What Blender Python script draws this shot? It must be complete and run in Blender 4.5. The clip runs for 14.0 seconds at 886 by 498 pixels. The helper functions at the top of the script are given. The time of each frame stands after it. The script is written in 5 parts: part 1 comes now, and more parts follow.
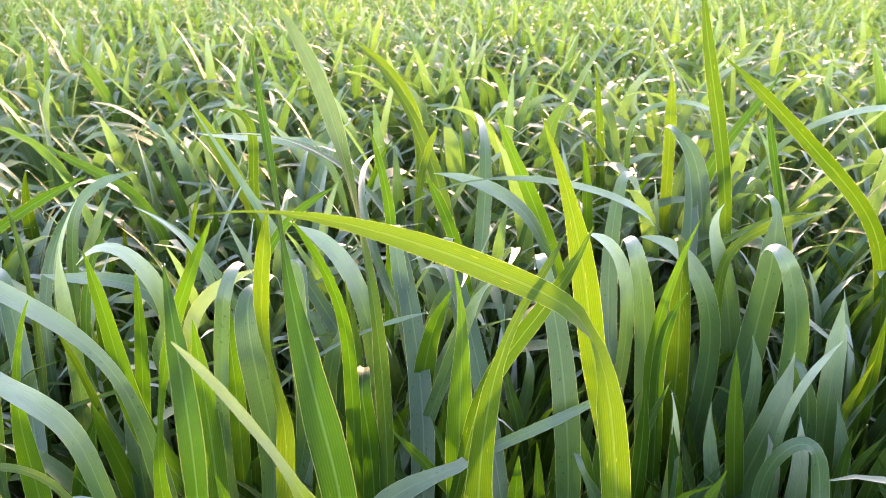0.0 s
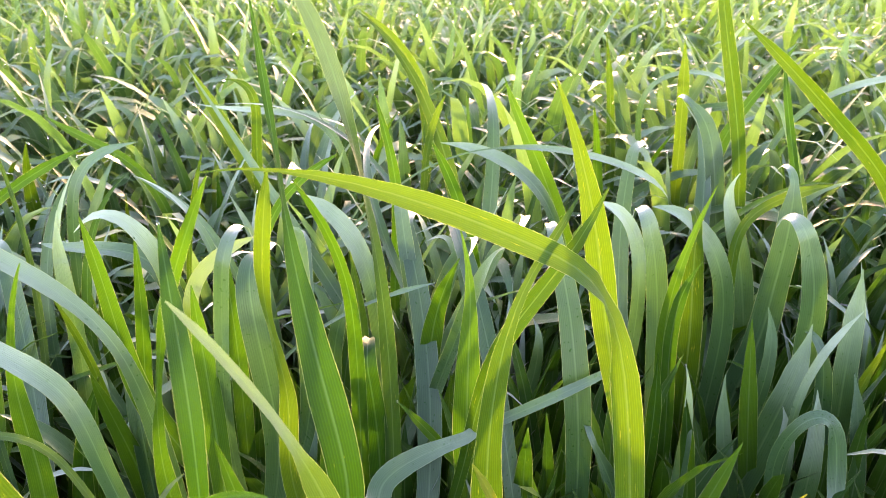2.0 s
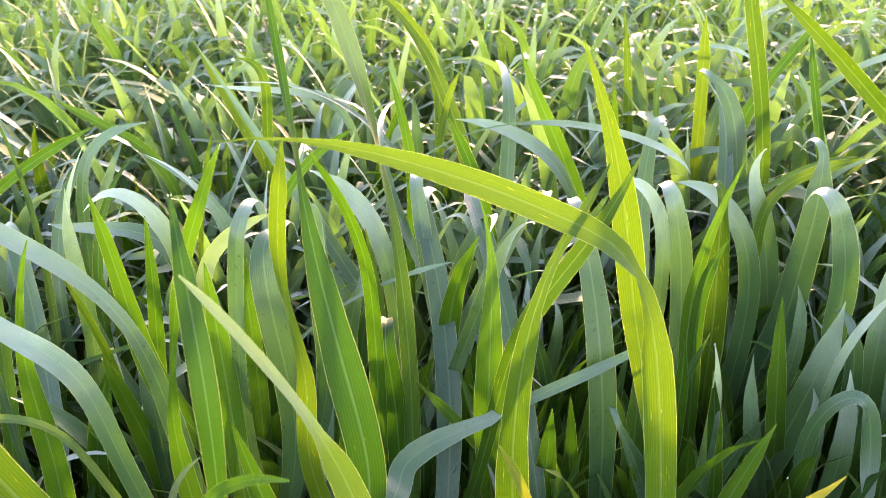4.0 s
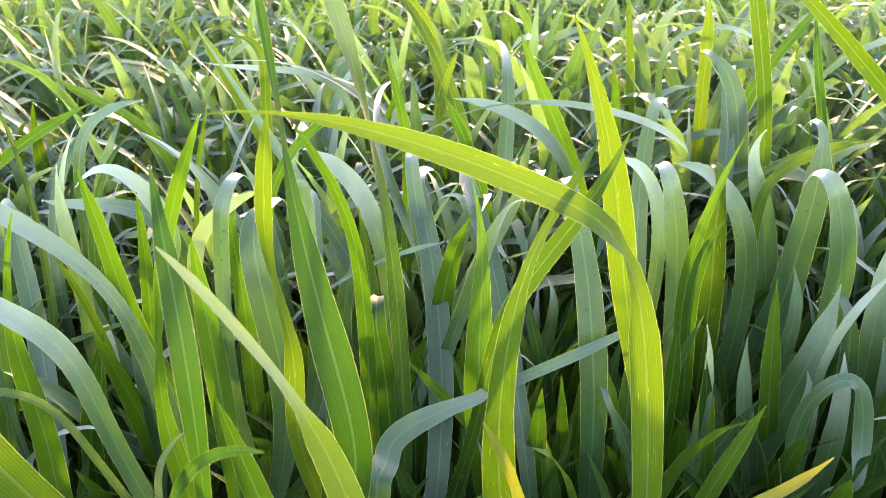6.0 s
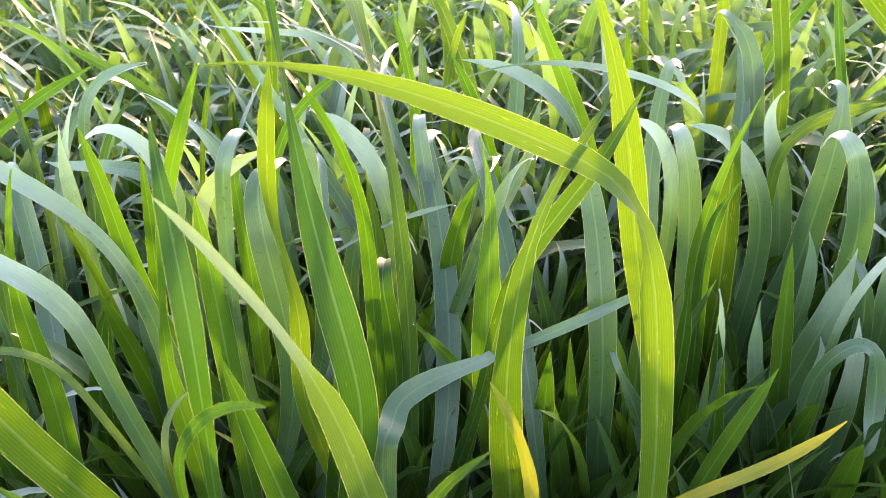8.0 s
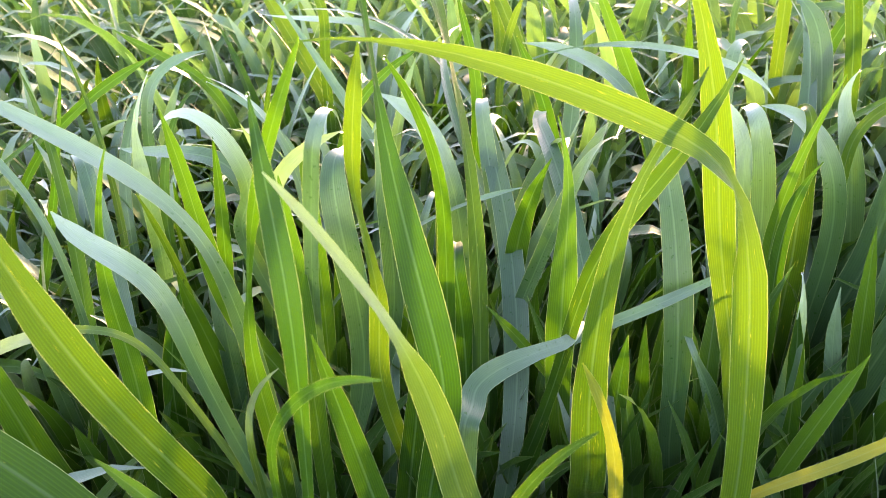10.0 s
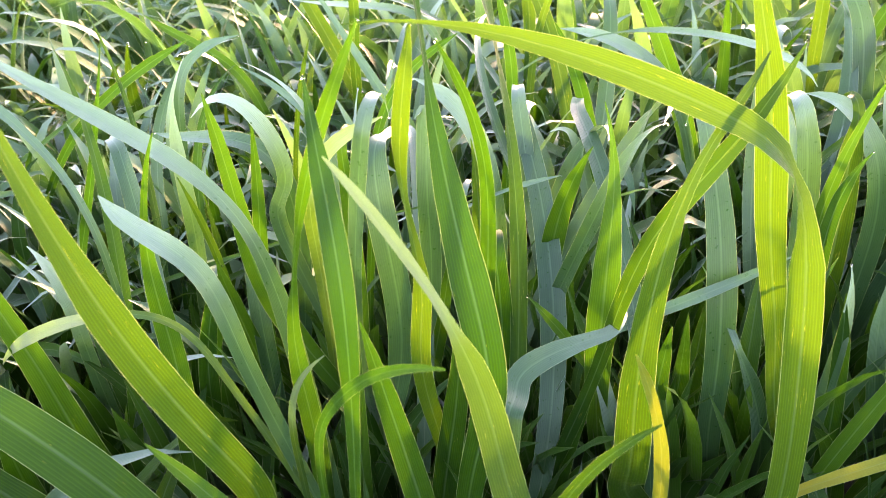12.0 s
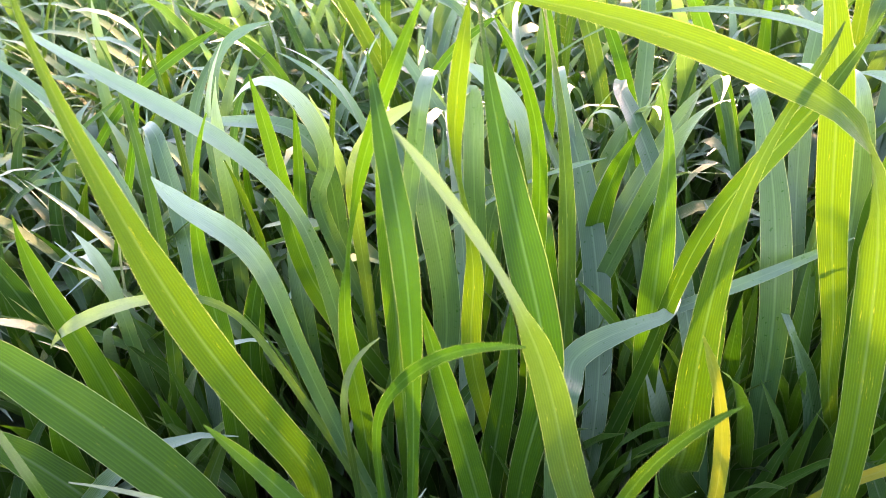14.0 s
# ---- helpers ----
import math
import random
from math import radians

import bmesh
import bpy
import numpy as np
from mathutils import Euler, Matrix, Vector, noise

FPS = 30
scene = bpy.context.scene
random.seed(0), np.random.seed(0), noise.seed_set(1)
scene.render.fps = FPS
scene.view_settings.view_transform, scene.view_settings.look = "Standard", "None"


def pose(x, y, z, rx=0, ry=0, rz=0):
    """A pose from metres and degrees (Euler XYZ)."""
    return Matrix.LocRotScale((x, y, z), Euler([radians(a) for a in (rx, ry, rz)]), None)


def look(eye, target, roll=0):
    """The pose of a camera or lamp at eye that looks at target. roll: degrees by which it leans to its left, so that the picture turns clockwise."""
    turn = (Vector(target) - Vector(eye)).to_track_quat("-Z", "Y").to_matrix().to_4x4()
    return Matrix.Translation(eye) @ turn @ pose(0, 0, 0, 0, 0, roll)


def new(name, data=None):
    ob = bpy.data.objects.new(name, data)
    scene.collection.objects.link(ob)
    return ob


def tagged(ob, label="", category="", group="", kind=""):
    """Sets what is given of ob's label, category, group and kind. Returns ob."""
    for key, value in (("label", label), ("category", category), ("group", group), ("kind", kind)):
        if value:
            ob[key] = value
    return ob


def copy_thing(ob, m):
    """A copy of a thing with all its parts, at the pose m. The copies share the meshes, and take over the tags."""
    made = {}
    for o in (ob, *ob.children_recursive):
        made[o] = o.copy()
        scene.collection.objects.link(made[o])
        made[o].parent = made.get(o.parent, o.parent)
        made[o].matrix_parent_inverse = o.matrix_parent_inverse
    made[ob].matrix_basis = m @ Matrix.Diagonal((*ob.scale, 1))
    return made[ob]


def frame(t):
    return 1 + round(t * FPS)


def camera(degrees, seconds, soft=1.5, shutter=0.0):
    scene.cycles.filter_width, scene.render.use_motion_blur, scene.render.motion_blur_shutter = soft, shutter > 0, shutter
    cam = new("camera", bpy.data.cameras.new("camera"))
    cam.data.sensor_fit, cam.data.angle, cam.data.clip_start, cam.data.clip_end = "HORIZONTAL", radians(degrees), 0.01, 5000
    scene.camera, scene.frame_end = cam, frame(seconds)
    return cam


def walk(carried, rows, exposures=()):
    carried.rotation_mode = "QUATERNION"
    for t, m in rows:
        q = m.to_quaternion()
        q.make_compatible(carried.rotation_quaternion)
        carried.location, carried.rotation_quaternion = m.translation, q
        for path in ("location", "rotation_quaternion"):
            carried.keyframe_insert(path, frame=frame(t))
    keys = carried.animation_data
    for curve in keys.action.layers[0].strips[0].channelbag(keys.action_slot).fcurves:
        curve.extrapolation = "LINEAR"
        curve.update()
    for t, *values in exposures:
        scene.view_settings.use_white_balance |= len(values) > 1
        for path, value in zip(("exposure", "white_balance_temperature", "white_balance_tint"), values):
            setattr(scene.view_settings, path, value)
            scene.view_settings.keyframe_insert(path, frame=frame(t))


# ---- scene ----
cam = camera(67.9, 14.0, soft=0.55)
cam.data.dof.use_dof, cam.data.dof.focus_distance, cam.data.dof.aperture_fstop = True, 0.42, 18.0
PATH = [
    (0, (0.003, 0.001, 0.581), (-0.008, 1.84, -0.204), -0.1),
    (0.5, (0.003, 0.002, 0.581), (-0.006, 1.839, -0.21), -0.1),
    (1, (0.003, 0.003, 0.578), (-0.009, 1.835, -0.223), -0.2),
    (1.5, (0.003, 0.006, 0.573), (-0.021, 1.827, -0.254), -0.3),
    (2, (0.002, 0.01, 0.567), (-0.027, 1.827, -0.271), -0.3),
    (2.5, (-0.002, 0.014, 0.562), (-0.045, 1.823, -0.289), -0.6),
    (3, (-0.004, 0.017, 0.56), (-0.055, 1.821, -0.302), -0.9),
    (5.5, (-0.005, 0.022, 0.552), (-0.066, 1.804, -0.354), -1.2),
    (6, (0.004, 0.021, 0.552), (-0.07, 1.795, -0.368), -0.9),
    (6.5, (0.009, 0.024, 0.547), (-0.064, 1.794, -0.382), -0.2),
    (7, (0.005, 0.024, 0.546), (-0.082, 1.787, -0.394), -0.9),
    (7.5, (0.005, 0.024, 0.545), (-0.091, 1.766, -0.431), -1.2),
    (10, (-0.02, 0.023, 0.537), (-0.22, 1.736, -0.475), -2.9),
    (10.5, (-0.031, 0.022, 0.536), (-0.271, 1.737, -0.464), -3.6),
    (11, (-0.031, 0.023, 0.536), (-0.277, 1.733, -0.472), -3.3),
    (11.5, (-0.033, 0.023, 0.534), (-0.29, 1.724, -0.486), -3.5),
    (12, (-0.035, 0.025, 0.535), (-0.282, 1.715, -0.504), -3.2),
    (12.5, (-0.034, 0.025, 0.533), (-0.285, 1.713, -0.511), -3.2),
    (13, (-0.043, 0.021, 0.53), (-0.321, 1.713, -0.499), -3.7),
    (13.5, (-0.047, 0.024, 0.532), (-0.35, 1.707, -0.505), -4.4),
    (14, (-0.053, 0.025, 0.529), (-0.352, 1.695, -0.53), -4.3),
]
walk(cam, [(t, look(eye, target, roll)) for t, eye, target, roll in PATH], [(0, 3.87, 7500, 51), (7.5, 4.02, 7450, 49), (14, 4.16, 7550, 45)])

# ---- light: low sun ahead to the right, clear sky ----
SUN_TURN, SUN_HEIGHT = 13.0, 12.0   # degrees clockwise from ahead; degrees above the horizon
world = bpy.data.worlds.new("sky")
scene.world = world
world.use_nodes = True
sky = world.node_tree.nodes.new("ShaderNodeTexSky")
sky.sky_type, sky.sun_disc = "NISHITA", False
sky.sun_elevation, sky.sun_rotation = radians(SUN_HEIGHT), radians(SUN_TURN)
sky.dust_density, sky.ozone_density = 1.2, 1.6
world.node_tree.links.new(sky.outputs[0], world.node_tree.nodes["Background"].inputs[0])
world.node_tree.nodes["Background"].inputs[1].default_value = 0.15
sun = new("sun", bpy.data.lights.new("sun", "SUN"))
sun.data.energy, sun.data.angle, sun.data.color = 1.75, radians(3.0), (1.0, 0.76, 0.42)
TO_SUN = Vector((math.sin(radians(SUN_TURN)) * math.cos(radians(SUN_HEIGHT)), math.cos(radians(SUN_TURN)) * math.cos(radians(SUN_HEIGHT)), math.sin(radians(SUN_HEIGHT))))
sun.matrix_world = look((0, 0, 3), Vector((0, 0, 3)) - TO_SUN)


# ---- materials ----
def nodes_of(name):
    mat = bpy.data.materials.new(name)
    mat.use_nodes = True
    tree = mat.node_tree
    tree.nodes.remove(tree.nodes["Principled BSDF"])
    def node(kind, **values):
        n = tree.nodes.new("ShaderNode" + kind)
        for key, value in values.items():
            if key in n.inputs:
                n.inputs[key].default_value = value
        return n
    def wire(a, b):
        tree.links.new(a, b)
    return mat, node, wire, tree.nodes["Material Output"]


def mixer(node, wire, fac, a, b, blend="MIX"):
    m = node("Mix")
    m.data_type, m.blend_type = "RGBA", blend
    for value, slot in ((fac, m.inputs[0]), (a, m.inputs[6]), (b, m.inputs[7])):
        if isinstance(value, (int, float)):
            slot.default_value = value
        elif isinstance(value, tuple):
            slot.default_value = (*value, 1)
        else:
            wire(value, slot)
    return m.outputs[2]


def ramp(node, wire, source, *stops):
    r = node("ValToRGB")
    wire(source, r.inputs[0])
    while len(r.color_ramp.elements) < len(stops):
        r.color_ramp.elements.new(0.5)
    for e, (at, value) in zip(r.color_ramp.elements, stops):
        e.position, e.color = at, (value, value, value, 1)
    return r.outputs[0]


def leaf_material(name, low, high, through_colour, yellow, spots, per_island=False, wax=0.02, shine=0.13, rough=0.48, bloom_sheen=None, bloom_sheen_span=(0.66, 0.96), sheer_share=0.36):
    """A waxy cereal leaf: veins along it, pale midrib, blotches and spots, light coming through."""
    mat, node, wire, out = nodes_of(name)
    uv = node("UVMap")
    uv.uv_map = "UVMap"
    sep = node("SeparateXYZ")
    wire(uv.outputs[0], sep.inputs[0])
    if per_island:
        geo = node("NewGeometry")
        rnd = geo.outputs["Random Per Island"]
    else:
        info = node("ObjectInfo")
        rnd = info.outputs["Random"]
    place = node("TexCoord").outputs["Object"]
    # veins: fine ridges across the width
    veins = node("Math")
    veins.operation = "MULTIPLY"
    wire(sep.outputs[0], veins.inputs[0]); veins.inputs[1].default_value = 82.0
    warp_map = node("Mapping")
    warp_map.inputs["Scale"].default_value = (7.0, 0.6, 1.0)
    wire(uv.outputs[0], warp_map.inputs[0])
    warp = node("TexNoise", Scale=1.0, Detail=2.0)
    wire(warp_map.outputs[0], warp.inputs["Vector"])
    phase = node("Math"); phase.operation = "MULTIPLY_ADD"
    wire(warp.outputs[0], phase.inputs[0]); phase.inputs[1].default_value = 5.0
    wire(veins.outputs[0], phase.inputs[2])
    sine = node("Math"); sine.operation = "SINE"
    wire(phase.outputs[0], sine.inputs[0])
    mid = node("Math"); mid.operation = "SUBTRACT"
    wire(sep.outputs[0], mid.inputs[0]); mid.inputs[1].default_value = 0.5
    mida = node("Math"); mida.operation = "ABSOLUTE"
    wire(mid.outputs[0], mida.inputs[0])
    rib = ramp(node, wire, mida.outputs[0], (0.0, 0.28), (0.02, 0.2), (0.05, 0.0))
    edge = ramp(node, wire, mida.outputs[0], (0.484, 0.0), (0.499, 0.6))
    big = node("TexNoise", Scale=22.0, Detail=3.0)
    wire(place, big.inputs["Vector"])
    fine = node("TexNoise", Scale=420.0, Detail=2.0)
    wire(place, fine.inputs["Vector"])
    streak_map = node("Mapping")
    streak_map.inputs["Scale"].default_value = (46.0, 9.0, 1.0)
    wire(uv.outputs[0], streak_map.inputs[0])
    streak = node("TexNoise", Scale=1.0, Detail=3.0)
    wire(streak_map.outputs[0], streak.inputs["Vector"])
    tone = node("Math"); tone.operation = "ADD"
    wire(rnd, tone.inputs[0])
    wire(big.outputs[0], tone.inputs[1])
    half = node("Math"); half.operation = "MULTIPLY"
    wire(tone.outputs[0], half.inputs[0]); half.inputs[1].default_value = 0.5
    toned = ramp(node, wire, half.outputs[0], (0.30, 0.0), (0.66, 1.0))
    base = mixer(node, wire, toned, low, high)
    if bloom_sheen:
        # waxy bloom with the sky's sheen on arched tops painted in, paler tipwards
        towards_tip = node("MapRange")
        towards_tip.interpolation_type = "SMOOTHSTEP"
        towards_tip.inputs[1].default_value, towards_tip.inputs[2].default_value = bloom_sheen_span
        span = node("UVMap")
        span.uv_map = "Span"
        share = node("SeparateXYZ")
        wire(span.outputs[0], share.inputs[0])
        wire(share.outputs[1], towards_tip.inputs[0])
        base = mixer(node, wire, towards_tip.outputs[0], base, mixer(node, wire, toned, bloom_sheen[0], bloom_sheen[1]))
    base = mixer(node, wire, ramp(node, wire, streak.outputs[0], (0.35, 0.0), (0.7, 0.28)), base, tuple(c * 0.6 for c in low))
    base = mixer(node, wire, 0.28, base, ramp(node, wire, sine.outputs[0], (0.2, 0.62), (0.9, 1.0)), "MULTIPLY")
    base = mixer(node, wire, rib, base, (0.16, 0.26, 0.12))
    base = mixer(node, wire, edge, base, (0.34, 0.42, 0.20))
    # yellow flecks lengthwise
    fleck_map = node("Mapping")
    fleck_map.inputs["Scale"].default_value = (10.0, 4.5, 1.0)
    wire(uv.outputs[0], fleck_map.inputs[0])
    fleck = node("TexNoise", Scale=1.0, Detail=4.0, Roughness=0.65)
    wire(fleck_map.outputs[0], fleck.inputs["Vector"])
    flecks = ramp(node, wire, fleck.outputs[0], (0.68 - 0.12 * spots, 0.0), (0.84 - 0.12 * spots, 0.6))
    base = mixer(node, wire, flecks, base, yellow)
    gloss = node("BsdfPrincipled", Roughness=0.42)
    gloss.inputs["Specular IOR Level"].default_value = shine
    gloss.inputs["Sheen Weight"].default_value = wax
    gloss.inputs["Sheen Roughness"].default_value = 0.38
    gloss.inputs["Sheen Tint"].default_value = (0.9, 1.0, 0.95, 1)
    wire(base, gloss.inputs["Base Color"])
    dull = ramp(node, wire, fine.outputs[0], (0.3, rough - 0.07), (0.7, rough + 0.08))
    wire(dull, gloss.inputs["Roughness"])
    bump = node("Bump", Strength=0.3, Distance=0.0004)
    relief = node("Math"); relief.operation = "MULTIPLY_ADD"
    wire(sine.outputs[0], relief.inputs[0]); relief.inputs[1].default_value = 0.35
    wire(streak.outputs[0], relief.inputs[2])
    wire(relief.outputs[0], bump.inputs["Height"])
    wire(bump.outputs[0], gloss.inputs["Normal"])
    glow = mixer(node, wire, toned, (through_colour[0] * 0.45, through_colour[1] * 0.62, through_colour[2] * 0.5), through_colour)
    glow = mixer(node, wire, flecks, glow, tuple(min(1, c * 1.3) for c in yellow))
    veined = ramp(node, wire, sine.outputs[0], (0.2, 0.55), (0.9, 1.0))
    glow = mixer(node, wire, 0.6, glow, veined, "MULTIPLY")
    glow = mixer(node, wire, rib, glow, tuple(c * 0.6 for c in through_colour))
    glow = mixer(node, wire, edge, glow, (0.55, 0.62, 0.20))
    sheer = node("BsdfTranslucent")
    wire(glow, sheer.inputs["Color"])
    both = node("MixShader", Fac=sheer_share)
    wire(gloss.outputs[0], both.inputs[1])
    wire(sheer.outputs[0], both.inputs[2])
    wire(both.outputs[0], out.inputs[0])
    return mat


GREEN = dict(low=(0.010, 0.050, 0.005), high=(0.026, 0.085, 0.008), through_colour=(0.046, 0.150, 0.001), yellow=(0.42, 0.41, 0.04))
LEAF = leaf_material("wheat_leaf_green", spots=0.1, **GREEN)
# brighter, yellower through-colour stands in for sunlight in these leaves; the flecks are pigment
LEAF_SUNLIT_SPOTTED = leaf_material("wheat_leaf_sunlit_yellow_flecked", spots=0.45, **{**GREEN, "through_colour": (0.076, 0.165, 0.001)})
# the pale end colours mix wax tone with painted sky sheen
LEAF_WAXY = leaf_material("wheat_leaf_blue_green_wax", low=(0.016, 0.066, 0.018), high=(0.036, 0.105, 0.034), bloom_sheen=((0.095, 0.180, 0.095), (0.340, 0.430, 0.310)), through_colour=(0.055, 0.150, 0.010), yellow=(0.42, 0.42, 0.10), spots=-0.4, wax=0.25, shine=0.42, rough=0.34, sheer_share=0.24)
LEAF_YELLOW = leaf_material("wheat_leaf_yellowing", low=(0.10, 0.15, 0.02), high=(0.30, 0.25, 0.02), through_colour=(0.34, 0.33, 0.008), yellow=(0.50, 0.40, 0.05), spots=0.5)
LEAF_PALE = leaf_material("wheat_leaf_pale_green", low=(0.022, 0.066, 0.012), high=(0.050, 0.110, 0.022), bloom_sheen=((0.150, 0.190, 0.090), (0.280, 0.310, 0.180)), bloom_sheen_span=(0.76, 0.84), through_colour=(0.075, 0.165, 0.004), yellow=(0.42, 0.42, 0.10), spots=0.3)
# field blades too: whitish sky sheen of the arches coloured into their ends
LEAF_FIELD = leaf_material("wheat_leaf_field", low=(0.022, 0.078, 0.014), high=(0.055, 0.135, 0.034), bloom_sheen=((0.068, 0.155, 0.072), (0.215, 0.325, 0.225)), through_colour=(0.115, 0.240, 0.028), yellow=(0.42, 0.41, 0.04), spots=0.15, per_island=True, wax=0.22, shine=0.16, rough=0.58, sheer_share=0.40)

LEAF_LOW = leaf_material("wheat_leaf_inner", spots=0.2, per_island=True, **GREEN)


def soil_material():
    mat, node, wire, out = nodes_of("damp_soil")
    place = node("TexCoord").outputs["Object"]
    clod = node("TexNoise", Scale=18.0, Detail=6.0, Roughness=0.7)
    wire(place, clod.inputs["Vector"])
    crumb = node("TexNoise", Scale=160.0, Detail=4.0)
    wire(place, crumb.inputs["Vector"])
    col = mixer(node, wire, clod.outputs[0], (0.022, 0.016, 0.010), (0.085, 0.060, 0.036))
    col = mixer(node, wire, ramp(node, wire, crumb.outputs[0], (0.55, 0.0), (0.75, 0.6)), col, (0.04, 0.06, 0.02))
    # far off the crop covers the soil
    reach = node("VectorMath"); reach.operation = "LENGTH"
    wire(place, reach.inputs[0])
    far = node("MapRange"); far.inputs[1].default_value, far.inputs[2].default_value = 7.0, 30.0
    wire(reach.outputs["Value"], far.inputs[0])
    rows = node("TexNoise", Scale=2.5, Detail=5.0)
    wire(place, rows.inputs["Vector"])
    cover = mixer(node, wire, rows.outputs[0], (0.05, 0.10, 0.03), (0.12, 0.19, 0.07))
    col = mixer(node, wire, far.outputs[0], col, cover)
    shade = node("BsdfPrincipled", Roughness=0.9)
    wire(col, shade.inputs["Base Color"])
    bump = node("Bump", Strength=0.8, Distance=0.02)
    wire(clod.outputs[0], bump.inputs["Height"])
    wire(bump.outputs[0], shade.inputs["Normal"])
    wire(shade.outputs[0], out.inputs[0])
    return mat


def water_material():
    mat, node, wire, out = nodes_of("dew_water")
    shade = node("BsdfPrincipled", Roughness=0.02, IOR=1.33)
    shade.inputs["Transmission Weight"].default_value = 1.0
    wire(shade.outputs[0], out.inputs[0])
    return mat


SOIL, WATER = soil_material(), water_material()

# ---- ground ----
def sheet(name, material, size, steps, lift, roll_height, seed):
    """A gently uneven square sheet, finer towards its middle."""
    ticks = [math.copysign(abs(k / steps) ** 3.0, k) * size for k in range(-steps, steps + 1)]
    n = len(ticks)
    verts = []
    for y in ticks:
        for x in ticks:
            verts.append((x, y, lift + roll_height * noise.noise(Vector((x * 3.1, y * 3.1, seed)))))
    faces = [(j * n + i, j * n + i + 1, (j + 1) * n + i + 1, (j + 1) * n + i) for j in range(n - 1) for i in range(n - 1)]
    mesh = bpy.data.meshes.new(name)
    mesh.from_pydata(verts, [], faces)
    mesh.polygons.foreach_set("use_smooth", [True] * len(faces))
    mesh.materials.append(material)
    return new(name, mesh)


ground = tagged(sheet("ground", SOIL, 1500.0, 60, -0.012, 0.012, 2.0), "damp dark brown field soil under the young wheat", "soil", kind="structure")


# ---- wheat leaves ----
def curve_points(control, count):
    """Points along a Bezier curve of any degree."""
    n = len(control) - 1
    rows = []
    for k in range(count + 1):
        s = k / count
        p = Vector((0, 0, 0))
        for i, c in enumerate(control):
            p += Vector(c) * (math.comb(n, i) * s ** i * (1 - s) ** (n - i))
        rows.append(p)
    return rows


def outline(s, broad, tip=1.7):
    """Width of a leaf along its length: sheath, blade, long pointed tip."""
    rise = min(1.0, s / broad)
    rise = 0.42 + 0.58 * rise * rise * (3 - 2 * rise)
    fall = max(0.0, (s - broad) / (1 - broad))
    return rise * max(0.02, 1 - fall ** tip)


def ribbon(name, line, width, facing, turn, twist, broad=0.45, crease=0.16, wave=0.03, seed=0.0, tip=1.7):
    """A leaf blade along line: five points across, creased at the midrib, with a faintly wavy edge."""
    verts, uvs, faces = [], [], []
    count = len(line) - 1
    length = 0.0
    for k, p in enumerate(line):
        s = k / count
        along = (line[min(k + 1, count)] - line[max(k - 1, 0)]).normalized()
        if k:
            length += (p - line[k - 1]).length
        to_face = facing(p)
        across = along.cross(to_face)
        if across.length < 1e-4:
            across = Vector((1, 0, 0))
        across.normalize()
        across = Matrix.Rotation(radians(turn + twist * (s - 0.5)), 3, along) @ across
        out = across.cross(along).normalized()
        w = width * outline(s, broad, tip) * (1 + 0.04 * noise.noise(Vector((s * 7, seed, 0))))
        for j, u in enumerate((-0.5, -0.26, 0.0, 0.26, 0.5)):
            lift = crease * abs(u) * 1.6 + wave * noise.noise(Vector((s * 9 + u, seed + 5, u * 1.5))) * abs(u) * 2
            verts.append(p + across * (u * w) + out * (lift * w))
            uvs.append((u + 0.5, length * 10))
        if k:
            a, b = (k - 1) * 5, k * 5
            for j in range(4):
                faces.append((a + j, a + j + 1, b + j + 1, b + j))
    mesh = bpy.data.meshes.new(name)
    mesh.from_pydata(verts, [], faces)
    layer = mesh.uv_layers.new(name="UVMap")
    for loop in mesh.loops:
        layer.data[loop.index].uv = uvs[loop.vertex_index]
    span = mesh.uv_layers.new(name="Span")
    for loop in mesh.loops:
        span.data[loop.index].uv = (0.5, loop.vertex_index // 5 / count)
    mesh.polygons.foreach_set("use_smooth", [True] * len(faces))
    return mesh


def stalk(name, line, thick):
    """A round tapering tube along line."""
    verts, faces = [], []
    sides = 6
    for k, p in enumerate(line):
        along = (line[min(k + 1, len(line) - 1)] - line[max(k - 1, 0)]).normalized()
        a = along.orthogonal().normalized()
        b = along.cross(a)
        r = thick * (1 - 0.55 * k / (len(line) - 1))
        for j in range(sides):
            g = j * math.tau / sides
            verts.append(p + (a * math.cos(g) + b * math.sin(g)) * r)
        if k:
            for j in range(sides):
                faces.append(((k - 1) * sides + j, (k - 1) * sides + (j + 1) % sides, k * sides + (j + 1) % sides, k * sides + j))
    mesh = bpy.data.meshes.new(name)
    mesh.from_pydata(verts, [], faces)
    layer = mesh.uv_layers.new(name="UVMap")
    for loop in mesh.loops:
        layer.data[loop.index].uv = ((loop.vertex_index % sides) / sides, loop.vertex_index / sides * 0.2)
    mesh.polygons.foreach_set("use_smooth", [True] * len(faces))
    return mesh


TIPS = []   # where leaves end, for the dew


def part(name, mesh, material, parent, label=""):
    ob = new(name, mesh)
    mesh.materials.append(material)
    ob.parent = parent
    if label:
        ob["label"] = label
    return ob


def plant_at(x, y, label):
    base = new("wheat_plant", None)
    base.empty_display_size = 0.02
    base.location = (x, y, 0)
    return tagged(base, label, "wheat plant", "young wheat plants in the field")


OPEN_SIDE = Vector((-0.02, -0.02, 0.56))   # the open side of the stand, from which its leaves lean out


